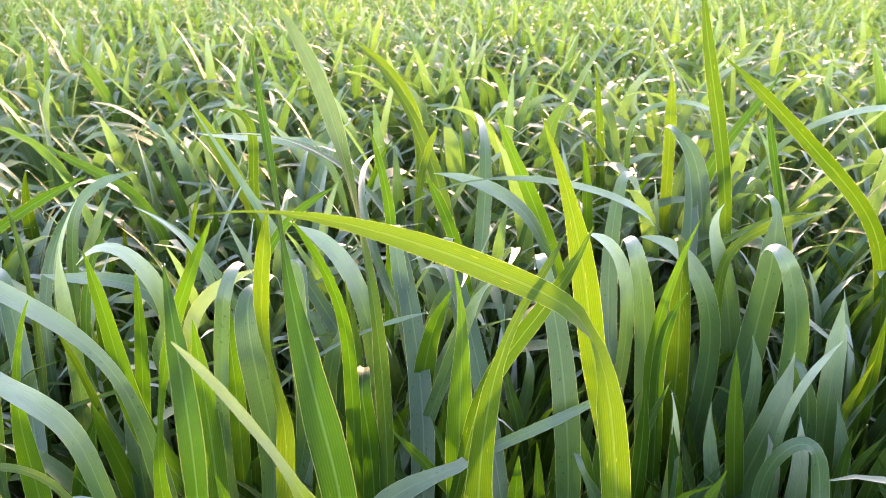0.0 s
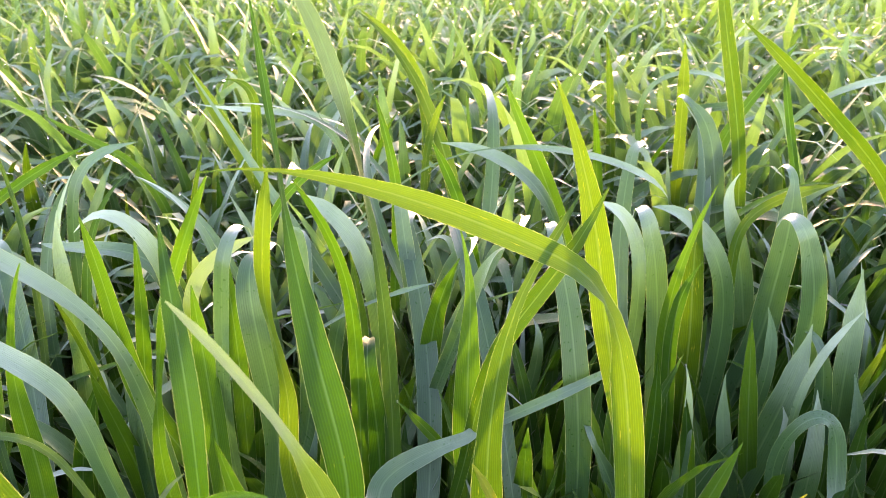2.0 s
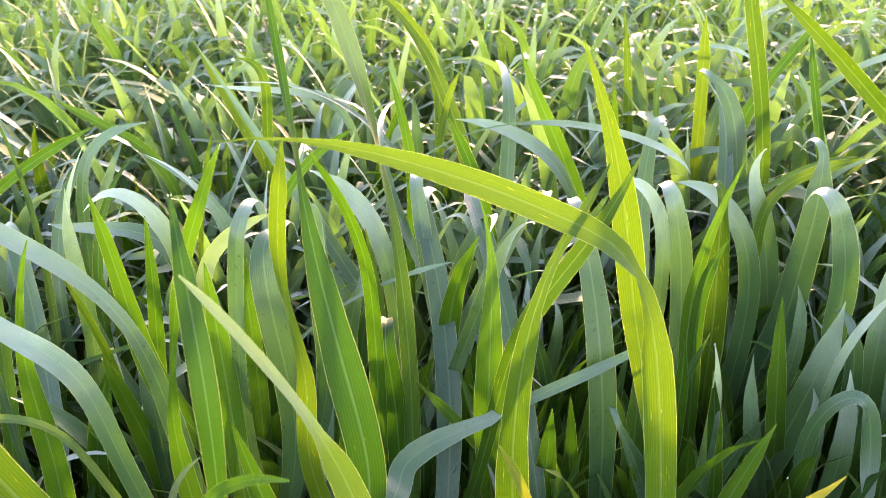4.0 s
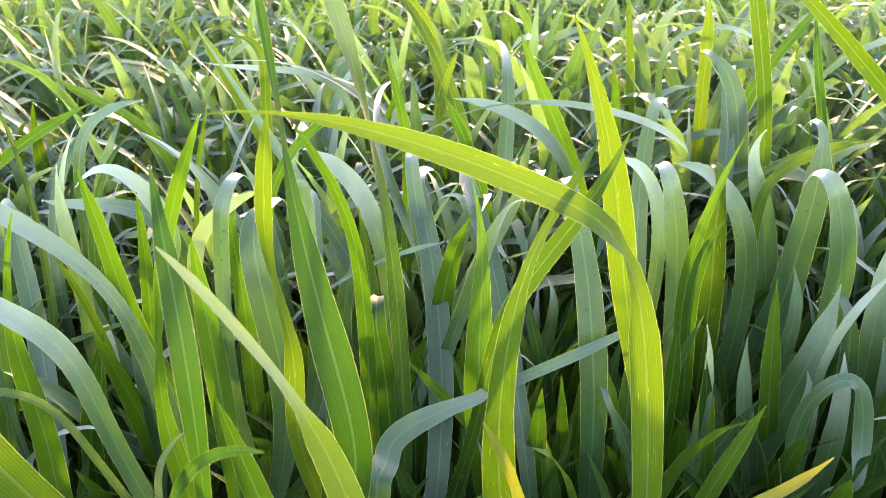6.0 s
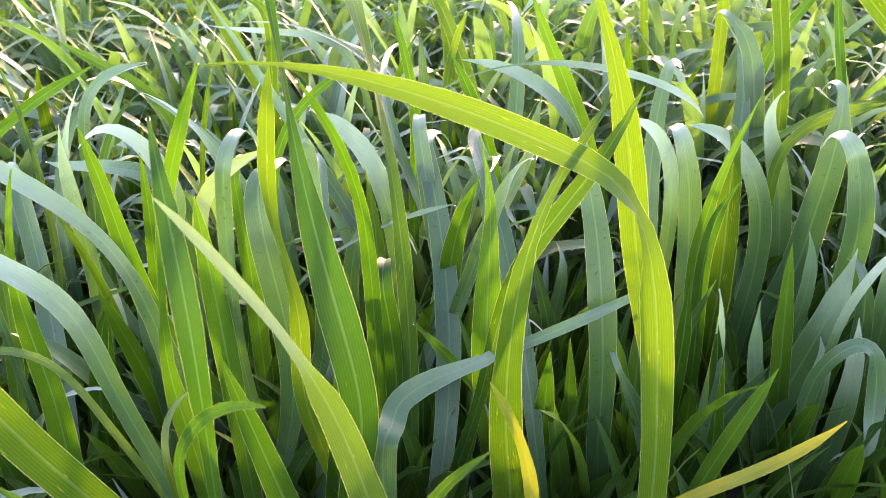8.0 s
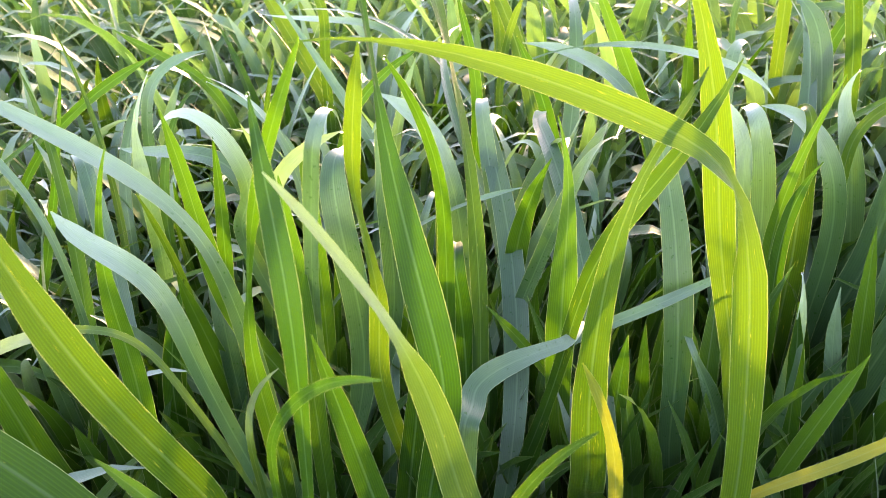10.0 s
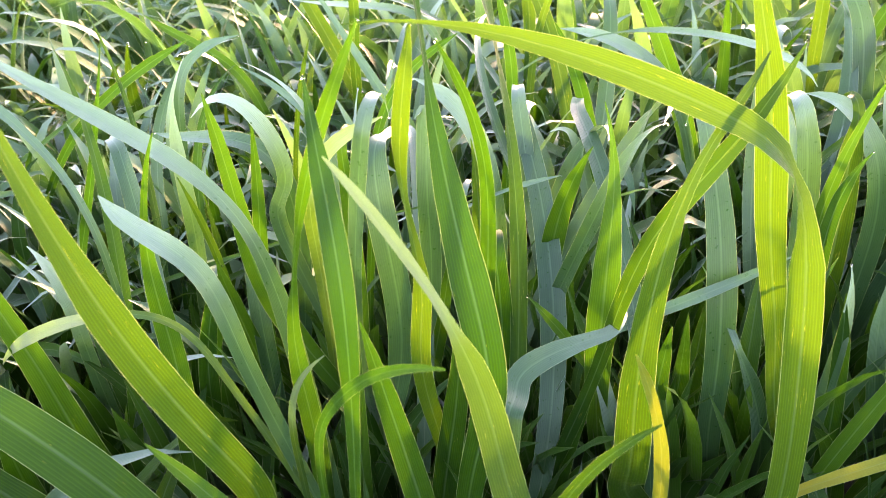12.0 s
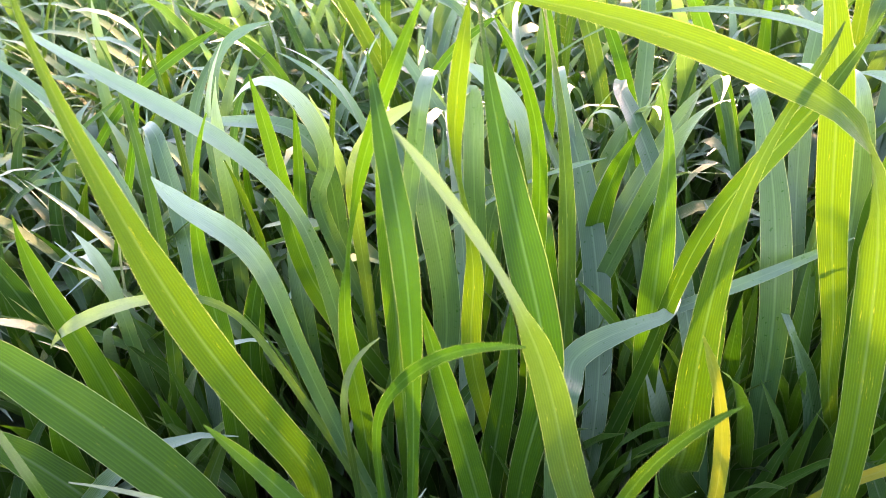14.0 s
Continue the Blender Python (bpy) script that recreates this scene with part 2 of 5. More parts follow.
def leaf(plant, width, control, turn=0.0, twist=0.0, broad=0.45, tip=1.7, kind=None, crease=0.16, fold=0.0, away=90.0, lift=0.9, label="", steps=30):
    """One leaf of a plant along a curve given in the field's metres, base first. fold: metres by which its end hangs over, towards the heading away."""
    line = curve_points(control, steps)
    if fold:
        spare = 0.016
        while len(line) > 8 and spare > 0:
            spare -= (line[-1] - line[-2]).length
            line.pop()
        course = (line[-1] - line[-2]).normalized()
        over = Vector((math.cos(radians(away)), math.sin(radians(away)), 0))
        count = int((fold + 0.02) / 0.005)
        for k in range(count):
            s = (k + 1) / count
            goal = (over * (1.2 - s) + Vector((0, 0, 0.3 - 2.0 * s))).normalized()
            course = course.lerp(goal, 0.24).normalized()
            line.append(line[-1] + course * 0.005)
    at = plant.location.copy()
    line = [p - at for p in line]
    seed = width * 900 + control[-1][0] * 40
    mesh = ribbon("leaf", line, width, lambda p: (OPEN_SIDE - (p + at)).normalized() + Vector((0, 0, lift)), turn, twist, broad, crease, 0.05, seed, tip)
    return part("leaf", mesh, kind or LEAF, plant, label)


def shoot(plant, x, y, height):
    """The short stem that the leaves of a plant sheathe."""
    foot = Vector((x, y, -0.01)) - plant.location
    line = [foot + Vector((0.006 * k * k / 16, 0.004 * k / 4, height * k / 4)) for k in range(5)]
    return part("stem", stalk("stem", line, 0.0032), LEAF_WAXY, plant, "pale green sheathed stem")

def spline_points(control, count):
    """Points along a smooth open cubic B-spline, which begins and ends at the outer control points."""
    n = len(control)
    degree = min(3, n - 1)
    knots = [0.0] * degree + [k / (n - degree) for k in range(n - degree + 1)] + [1.0] * degree
    rows = []
    for k in range(count + 1):
        s = min(k / count, 1 - 1e-9)
        share = [1.0 if knots[i] <= s < knots[i + 1] else 0.0 for i in range(len(knots) - 1)]
        for d in range(1, degree + 1):
            following = []
            for i in range(len(knots) - 1 - d):
                value = 0.0
                if knots[i + d] > knots[i]:
                    value += (s - knots[i]) / (knots[i + d] - knots[i]) * share[i]
                if knots[i + d + 1] > knots[i + 1]:
                    value += (knots[i + d + 1] - s) / (knots[i + d + 1] - knots[i + 1]) * share[i + 1]
                following.append(value)
            share = following
        p = Vector((0, 0, 0))
        for f, c in zip(share, control):
            p += Vector(c) * f
        rows.append(p)
    return rows


def eased(keys, s):
    """A value between keys (s, value), eased from one to the next."""
    if s <= keys[0][0]:
        return keys[0][1]
    for (a, u), (b, v) in zip(keys, keys[1:]):
        if s <= b:
            f = (s - a) / (b - a)
            return u + (v - u) * (0.5 * f + 0.5 * f * f * (3 - 2 * f))
    return keys[-1][1]


def blade(plant, control, widths, kind, label, rolls=((0, 0),), fold=0.0, away=90.0, steps=44, lift=None, crease=0.13):
    """One leaf along a spline in the field's metres, base first. widths: (share of its length, millimetres); rolls: (share, degrees) by which it
    twists about its line; fold: metres by which its end hangs over, towards the heading away."""
    if lift is None:
        lift = 0.9 if kind is LEAF_WAXY else 0.12
    line = spline_points(control, steps)
    wide = [eased(widths, k / steps) / 1000 for k in range(steps + 1)]
    roll = [eased(rolls, k / steps) for k in range(steps + 1)]
    if fold:
        course, full = (line[-1] - line[-2]).normalized(), wide[-1]
        over = Vector((math.cos(radians(away)), math.sin(radians(away)), 0))
        count = int(fold / 0.004)
        for k in range(count):
            s = (k + 1) / count
            goal = (over * (1.2 - s) + Vector((0, 0, 0.4 - 2.2 * s))).normalized()
            course = course.lerp(goal, 0.26).normalized()
            line.append(line[-1] + course * 0.004)
            wide.append(full * max(0.03, 1 - s ** 1.6))
            roll.append(roll[-1])
    at = plant.location.copy()
    verts, uvs, faces, length = [], [], [], 0.0
    seed = control[-1][0] * 40 + control[0][1] * 17
    count = len(line) - 1
    side = None
    lines_across = (-0.5, -0.34, -0.17, 0.0, 0.17, 0.34, 0.5)
    n = len(lines_across)
    for k, p in enumerate(line):
        s = k / count
        along = (line[min(k + 1, count)] - line[max(k - 1, 0)]).normalized()
        length += (p - line[k - 1]).length if k else 0.0
        across = along.cross((OPEN_SIDE - p).normalized() + Vector((0, 0, lift)))
        if across.length < 1e-4:
            across = Vector((1, 0, 0))
        across.normalize()
        if side and across.dot(side) < 0:
            across.negate()
        if side:
            across = (across + side * 0.8).normalized()
        side = across.copy()
        across = Matrix.Rotation(radians(roll[k] + 7 * noise.noise(Vector((s * 3.1, seed, 8.0)))), 3, along) @ across
        out = across.cross(along).normalized()
        w = wide[k] * (1 + 0.035 * noise.noise(Vector((s * 11, seed, 0))))
        for u in lines_across:
            rise = crease * abs(u) * 1.6 + 0.05 * noise.noise(Vector((s * 9 + u, seed + 5, u * 1.5))) * abs(u) * 2
            verts.append(p - at + across * (u * w) + out * (rise * w))
            uvs.append((u + 0.5, length * 10))
        if k:
            a, b = (k - 1) * n, k * n
            faces.extend((a + j, a + j + 1, b + j + 1, b + j) for j in range(n - 1))
    mesh = bpy.data.meshes.new("leaf")
    mesh.from_pydata(verts, [], faces)
    layer = mesh.uv_layers.new(name="UVMap")
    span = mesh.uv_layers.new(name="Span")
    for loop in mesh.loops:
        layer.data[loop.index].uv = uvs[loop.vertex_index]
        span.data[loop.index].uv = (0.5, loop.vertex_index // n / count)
    mesh.polygons.foreach_set("use_smooth", [True] * len(faces))
    if line[-1].y > 0.24:
        TIPS.append(tuple(line[-1]))
    return part("leaf", mesh, kind, plant, label)


# ---- the nearest plants, leaf by leaf ----
plant = plant_at(0.089, 0.265, "young wheat plant with long sunlit blades flecked with yellow")
shoot(plant, 0.089, 0.265, 0.07)
blade(plant, [(0.089, 0.265, 0.020), (0.090, 0.265, 0.029), (0.091, 0.264, 0.055), (0.093, 0.264, 0.103), (0.097, 0.264, 0.159), (0.104, 0.271, 0.232), (0.097, 0.283, 0.319), (0.083, 0.290, 0.418), (0.042, 0.286, 0.441), (-0.024, 0.287, 0.469), (-0.082, 0.287, 0.481), (-0.107, 0.279, 0.479)], [(0, 7.9), (0.45, 14.4), (0.49, 14.5), (0.54, 15.5), (0.57, 15.8), (0.61, 14.7), (0.64, 11.5), (0.68, 11.5), (0.71, 11.5), (0.78, 12.4), (0.81, 12.5), (0.85, 11.8), (0.89, 9), (0.93, 4.7), (0.95, 1.8), (0.97, 1.2), (1, 0.6)], LEAF_SUNLIT_SPOTTED, "sunlit green leaf flecked with yellow", rolls=[(0.45, 0), (0.49, 0), (0.54, 0), (0.57, 0), (0.61, 0), (0.64, 40), (0.68, 74), (0.71, 34), (0.78, 0), (0.81, 0), (0.85, 0), (0.89, 0), (0.93, 0), (0.95, 0), (0.97, 0), (1.00, 0)])
blade(plant, [(0.103, 0.322, 0.020), (0.119, 0.321, 0.073), (0.137, 0.320, 0.159), (0.158, 0.319, 0.244), (0.174, 0.318, 0.299)], [(0, 5.8), (0.76, 10.6), (0.82, 10.4), (0.91, 8.3), (1, 0.6)], LEAF, "long bright green leaf")
plant = plant_at(-0.212, 0.250, "young wheat plant with long sunlit blades flecked with yellow")
shoot(plant, -0.212, 0.250, 0.07)
blade(plant, [(-0.212, 0.250, 0.020), (-0.194, 0.241, 0.106), (-0.175, 0.232, 0.196), (-0.155, 0.221, 0.272), (-0.161, 0.207, 0.315), (-0.180, 0.197, 0.382), (-0.194, 0.197, 0.444), (-0.207, 0.204, 0.492), (-0.210, 0.212, 0.505)], [(0, 8.3), (0.31, 15.2), (0.47, 15.5), (0.61, 15.3), (0.71, 14), (0.8, 9), (0.86, 5.6), (0.91, 3.3), (0.96, 2), (1, 0.6)], LEAF_SUNLIT_SPOTTED, "sunlit green leaf flecked with yellow")
blade(plant, [(-0.159, 0.257, 0.020), (-0.157, 0.256, 0.076), (-0.156, 0.255, 0.156), (-0.150, 0.253, 0.253), (-0.152, 0.250, 0.317), (-0.124, 0.245, 0.342)], [(0, 5), (0.74, 3.6), (0.84, 3.4), (0.89, 3.3), (0.95, 2.3), (1, 0.6)], LEAF_PALE, "pale grey-green leaf")
blade(plant, [(-0.224, 0.253, 0.020), (-0.253, 0.252, 0.064), (-0.282, 0.251, 0.128), (-0.324, 0.250, 0.202), (-0.362, 0.250, 0.248), (-0.380, 0.249, 0.257)], [(0, 10.5), (0.47, 19.1), (0.66, 21.9), (0.81, 19.5), (0.9, 14.5), (1, 0.6)], LEAF, "long bright green leaf")
plant = plant_at(-0.130, 0.271, "young wheat plant with arching blue-green waxy blades")
shoot(plant, -0.130, 0.271, 0.07)
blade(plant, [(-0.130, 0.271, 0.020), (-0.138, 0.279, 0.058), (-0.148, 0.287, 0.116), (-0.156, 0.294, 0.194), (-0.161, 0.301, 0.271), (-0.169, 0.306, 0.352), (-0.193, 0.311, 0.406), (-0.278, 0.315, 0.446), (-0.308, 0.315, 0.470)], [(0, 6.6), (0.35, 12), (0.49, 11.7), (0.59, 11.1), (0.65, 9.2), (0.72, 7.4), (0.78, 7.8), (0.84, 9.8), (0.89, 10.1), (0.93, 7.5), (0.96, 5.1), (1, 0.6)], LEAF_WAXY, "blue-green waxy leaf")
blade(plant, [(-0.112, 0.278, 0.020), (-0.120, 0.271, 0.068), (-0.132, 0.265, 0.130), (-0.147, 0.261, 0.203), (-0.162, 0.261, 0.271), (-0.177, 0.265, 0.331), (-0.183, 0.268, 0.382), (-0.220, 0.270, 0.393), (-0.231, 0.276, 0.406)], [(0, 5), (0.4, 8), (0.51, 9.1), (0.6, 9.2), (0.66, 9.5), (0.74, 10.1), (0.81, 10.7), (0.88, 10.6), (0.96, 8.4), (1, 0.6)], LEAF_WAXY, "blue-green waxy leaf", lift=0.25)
blade(plant, [(-0.147, 0.229, 0.020), (-0.136, 0.221, 0.089), (-0.122, 0.213, 0.173), (-0.109, 0.208, 0.269), (-0.101, 0.207, 0.348), (-0.100, 0.216, 0.406), (-0.108, 0.233, 0.434), (-0.115, 0.250, 0.468)], [(0, 5), (0.49, 4.7), (0.61, 6.3), (0.69, 8.6), (0.78, 9.8), (0.85, 9.7), (0.93, 8), (0.97, 4.3), (1, 0.6)], LEAF, "long bright green leaf")
blade(plant, [(-0.084, 0.270, 0.020), (-0.077, 0.263, 0.097), (-0.068, 0.256, 0.183), (-0.060, 0.253, 0.266), (-0.046, 0.257, 0.312), (-0.060, 0.274, 0.363), (-0.078, 0.297, 0.440), (-0.085, 0.321, 0.494), (-0.095, 0.343, 0.547)], [(0, 9.6), (0.55, 17.5), (0.66, 18.3), (0.75, 13.8), (0.82, 7), (0.86, 4.1), (0.9, 4.1), (0.96, 4.5), (1, 0.6)], LEAF, "long bright green leaf", rolls=[(0.55, 0), (0.66, 0), (0.75, 0), (0.82, 0), (0.86, 54), (0.90, 54), (0.96, 0), (0.99, 0)])
plant = plant_at(-0.270, 0.304, "young wheat plant with arching blue-green waxy blades")
shoot(plant, -0.270, 0.304, 0.07)
blade(plant, [(-0.270, 0.304, 0.020), (-0.263, 0.300, 0.070), (-0.252, 0.296, 0.138), (-0.243, 0.293, 0.221), (-0.229, 0.292, 0.297), (-0.232, 0.292, 0.368), (-0.212, 0.290, 0.417), (-0.199, 0.282, 0.434)], [(0, 7.7), (0.46, 14), (0.55, 13.4), (0.65, 11.9), (0.72, 10.1), (0.79, 6.7), (0.85, 3.7), (0.93, 2.4), (1, 0.6)], LEAF, "long bright green leaf")
blade(plant, [(-0.280, 0.319, 0.020), (-0.287, 0.329, 0.059), (-0.296, 0.340, 0.118), (-0.305, 0.353, 0.199), (-0.314, 0.367, 0.278), (-0.321, 0.383, 0.357), (-0.372, 0.398, 0.409), (-0.424, 0.412, 0.432)], [(0, 5), (0.69, 5.1), (0.8, 5), (0.85, 5.5), (0.89, 6.1), (0.93, 7.6), (0.97, 6.1), (1, 0.6)], LEAF_WAXY, "blue-green waxy leaf")
blade(plant, [(-0.285, 0.301, 0.020), (-0.297, 0.301, 0.061), (-0.304, 0.300, 0.123), (-0.327, 0.300, 0.202), (-0.328, 0.300, 0.282), (-0.344, 0.300, 0.337), (-0.337, 0.300, 0.371)], [(0, 12), (0.26, 21.8), (0.51, 20), (0.72, 15.9), (0.81, 13.6), (0.9, 10.2), (1, 0.6)], LEAF, "long bright green leaf")
blade(plant, [(-0.272, 0.361, 0.020), (-0.269, 0.360, 0.076), (-0.270, 0.360, 0.167), (-0.255, 0.359, 0.257), (-0.227, 0.359, 0.314)], [(0, 7.8), (0.65, 14.1), (0.78, 12.3), (0.89, 9.9), (1, 0.6)], LEAF, "long bright green leaf")
plant = plant_at(0.025, 0.234, "young wheat plant with a yellowing flecked leaf")
shoot(plant, 0.025, 0.234, 0.07)
blade(plant, [(0.025, 0.234, 0.020), (0.014, 0.231, 0.071), (0.002, 0.228, 0.136), (-0.017, 0.225, 0.212), (-0.040, 0.222, 0.278), (-0.047, 0.219, 0.338), (-0.062, 0.216, 0.392), (-0.089, 0.213, 0.440), (-0.099, 0.211, 0.454)], [(0, 8.8), (0.54, 16), (0.66, 13.9), (0.74, 11.7), (0.8, 4.5), (0.84, 3.8), (0.89, 4.2), (0.93, 3.9), (0.96, 3.6), (1, 0.6)], LEAF_PALE, "pale grey-green leaf", rolls=[(0.54, 0), (0.66, 0), (0.74, 0), (0.80, 0), (0.84, 24), (0.89, 0), (0.93, 0), (0.96, 0), (1.00, 0)])
blade(plant, [(0.020, 0.240, 0.020), (0.027, 0.247, 0.078), (0.034, 0.254, 0.158), (0.039, 0.257, 0.256), (0.027, 0.251, 0.314), (0.011, 0.240, 0.354)], [(0, 5), (0.66, 7.5), (0.76, 7.2), (0.86, 5), (0.95, 4.7), (1, 0.6)], LEAF_YELLOW, "yellowing leaf with orange flecks")
blade(plant, [(0.005, 0.284, 0.020), (0.026, 0.283, 0.074), (0.067, 0.282, 0.139), (0.098, 0.281, 0.233), (0.167, 0.279, 0.260), (0.193, 0.279, 0.298)], [(0, 5), (0.71, 5.6), (0.78, 6.9), (0.86, 6.7), (0.94, 5.5), (1, 0.6)], LEAF_YELLOW, "yellowing leaf with orange flecks")
plant = plant_at(-0.057, 0.339, "young wheat plant with long sunlit blades flecked with yellow")
shoot(plant, -0.057, 0.339, 0.07)
blade(plant, [(-0.057, 0.339, 0.020), (-0.064, 0.325, 0.078), (-0.072, 0.313, 0.150), (-0.083, 0.302, 0.231), (-0.094, 0.296, 0.298), (-0.083, 0.299, 0.346), (-0.098, 0.302, 0.403), (-0.090, 0.302, 0.443), (-0.084, 0.301, 0.474)], [(0, 5.9), (0.45, 10.7), (0.53, 10.9), (0.62, 10.4), (0.71, 7.5), (0.79, 7.5), (0.86, 7.5), (0.9, 8.2), (0.96, 7.3), (1, 0.6)], LEAF_SUNLIT_SPOTTED, "sunlit green leaf flecked with yellow", rolls=[(0.45, 0), (0.53, 0), (0.62, 0), (0.71, 46), (0.79, 68), (0.86, 38), (0.90, 0), (0.96, 0), (1.00, 0)])
blade(plant, [(-0.050, 0.361, 0.020), (-0.045, 0.358, 0.097), (-0.039, 0.357, 0.190), (-0.037, 0.360, 0.293), (-0.041, 0.369, 0.378), (-0.052, 0.385, 0.436), (-0.064, 0.404, 0.487), (-0.081, 0.423, 0.531), (-0.105, 0.440, 0.563)], [(0, 6), (0.25, 10.8), (0.39, 10.2), (0.51, 10), (0.59, 10), (0.69, 10), (0.78, 10), (0.86, 11.1), (0.94, 9.9), (0.97, 5.9), (1, 0.6)], LEAF_PALE, "pale grey-green leaf", rolls=[(0.25, 0), (0.39, 0), (0.51, 43), (0.59, 64), (0.69, 80), (0.78, 45), (0.86, 0), (0.94, 0), (0.97, 0), (1.00, 0)])
blade(plant, [(-0.042, 0.330, 0.020), (-0.038, 0.330, 0.042), (-0.029, 0.330, 0.082), (-0.023, 0.331, 0.144), (-0.004, 0.331, 0.209), (0.012, 0.323, 0.285), (0.022, 0.311, 0.378), (0.062, 0.307, 0.422), (0.078, 0.314, 0.460)], [(0, 5), (0.51, 8.9), (0.62, 7.6), (0.72, 8.6), (0.79, 9.7), (0.86, 10.2), (0.9, 9.6), (0.94, 7.9), (0.96, 6), (1, 0.6)], LEAF_SUNLIT_SPOTTED, "sunlit green leaf flecked with yellow")
blade(plant, [(-0.102, 0.300, 0.020), (-0.096, 0.300, 0.061), (-0.090, 0.300, 0.126), (-0.080, 0.300, 0.214), (-0.069, 0.300, 0.279), (-0.069, 0.300, 0.321)], [(0, 8.8), (0.54, 16), (0.69, 15.8), (0.81, 14.4), (0.94, 8.2), (1, 0.6)], LEAF, "long bright green leaf")
plant = plant_at(-0.168, 0.302, "young wheat plant with blue-green blades folded over at the top")
shoot(plant, -0.168, 0.302, 0.07)
blade(plant, [(-0.168, 0.302, 0.020), (-0.165, 0.298, 0.060), (-0.162, 0.295, 0.116), (-0.158, 0.290, 0.190), (-0.153, 0.284, 0.260), (-0.154, 0.277, 0.325), (-0.135, 0.267, 0.400), (-0.115, 0.257, 0.447), (-0.093, 0.251, 0.487)], [(0, 6.7), (0.47, 12.2), (0.6, 10.7), (0.69, 6), (0.76, 5.6), (0.82, 5.6), (0.88, 5.9), (0.93, 5.9), (0.95, 6), (0.97, 4.9), (1, 0.6)], LEAF, "long bright green leaf", rolls=[(0.47, 0), (0.60, 0), (0.69, 0), (0.76, 67), (0.82, 56), (0.88, 0), (0.93, 0), (0.95, 0), (0.97, 0), (1.00, 0)])
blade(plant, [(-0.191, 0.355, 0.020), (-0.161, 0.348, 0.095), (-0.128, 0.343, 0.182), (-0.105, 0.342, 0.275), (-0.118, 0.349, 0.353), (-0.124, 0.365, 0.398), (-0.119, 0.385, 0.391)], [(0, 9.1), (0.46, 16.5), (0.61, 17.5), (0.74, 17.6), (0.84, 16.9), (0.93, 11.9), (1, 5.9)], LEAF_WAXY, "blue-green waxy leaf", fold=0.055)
blade(plant, [(-0.141, 0.300, 0.020), (-0.139, 0.300, 0.074), (-0.136, 0.300, 0.159), (-0.132, 0.300, 0.274), (-0.129, 0.300, 0.359), (-0.129, 0.300, 0.413)], [(0, 6.8), (0.72, 12.4), (0.82, 12.9), (0.9, 11.4), (0.96, 6.5), (1, 0.6)], LEAF, "long bright green leaf")
plant = plant_at(0.040, 0.391, "young wheat plant with blue-green blades folded over at the top")
shoot(plant, 0.040, 0.391, 0.07)
blade(plant, [(0.040, 0.391, 0.020), (0.031, 0.375, 0.077), (0.022, 0.360, 0.148), (0.011, 0.348, 0.230), (0.011, 0.343, 0.297), (0.012, 0.350, 0.351), (0.014, 0.363, 0.390), (0.006, 0.374, 0.415)], [(0, 8.2), (0.4, 14.9), (0.49, 16.8), (0.6, 17.8), (0.7, 16), (0.82, 10.3), (0.89, 6), (0.95, 2.7), (1, 0.6)], LEAF, "long bright green leaf")
blade(plant, [(0.028, 0.373, 0.020), (0.017, 0.373, 0.066), (0.014, 0.372, 0.126), (-0.002, 0.371, 0.205), (0.005, 0.370, 0.265), (0.065, 0.369, 0.286), (0.119, 0.367, 0.325)], [(0, 5), (0.57, 5.8), (0.75, 6.2), (0.85, 7.5), (0.91, 7.6), (0.97, 5.6), (1, 0.6)], LEAF_WAXY, "blue-green waxy leaf", lift=0.25)
blade(plant, [(0.039, 0.404, 0.020), (0.014, 0.433, 0.087), (-0.012, 0.463, 0.194), (-0.032, 0.497, 0.297), (-0.042, 0.535, 0.359)], [(0, 7.4), (0.69, 13.5), (0.82, 14.3), (0.93, 13.9), (1, 11.9)], LEAF_WAXY, "blue-green waxy leaf", fold=0.055)
blade(plant, [(0.086, 0.375, 0.020), (0.068, 0.366, 0.069), (0.052, 0.358, 0.157), (0.016, 0.351, 0.244), (-0.033, 0.348, 0.305)], [(0, 5), (0.8, 5.3), (0.86, 6.5), (0.94, 7), (1, 0.6)], LEAF, "long bright green leaf")
plant = plant_at(0.112, 0.337, "young wheat plant with blue-green blades folded over at the top")
shoot(plant, 0.112, 0.337, 0.07)
blade(plant, [(0.112, 0.337, 0.020), (0.084, 0.330, 0.083), (0.054, 0.319, 0.145), (0.024, 0.302, 0.193), (0.027, 0.280, 0.235), (0.017, 0.267, 0.307), (0.025, 0.276, 0.420), (0.052, 0.293, 0.444), (0.064, 0.313, 0.457)], [(0, 12), (0.35, 21.8), (0.56, 18.9), (0.66, 16.4), (0.71, 13.3), (0.76, 11), (0.8, 9), (0.82, 5.9), (0.88, 4.1), (0.91, 4.5), (0.95, 4.1), (1, 0.6)], LEAF_SUNLIT_SPOTTED, "sunlit green leaf flecked with yellow")
blade(plant, [(0.130, 0.351, 0.020), (0.109, 0.352, 0.088), (0.089, 0.355, 0.162), (0.090, 0.360, 0.233), (0.087, 0.371, 0.284), (0.084, 0.387, 0.322), (0.080, 0.403, 0.353), (0.073, 0.418, 0.381)], [(0, 8.1), (0.17, 14.7), (0.38, 16.1), (0.51, 17.7), (0.68, 18.2), (0.82, 16.9), (0.94, 14.5), (1, 9.9)], LEAF_WAXY, "blue-green waxy leaf", fold=0.055)
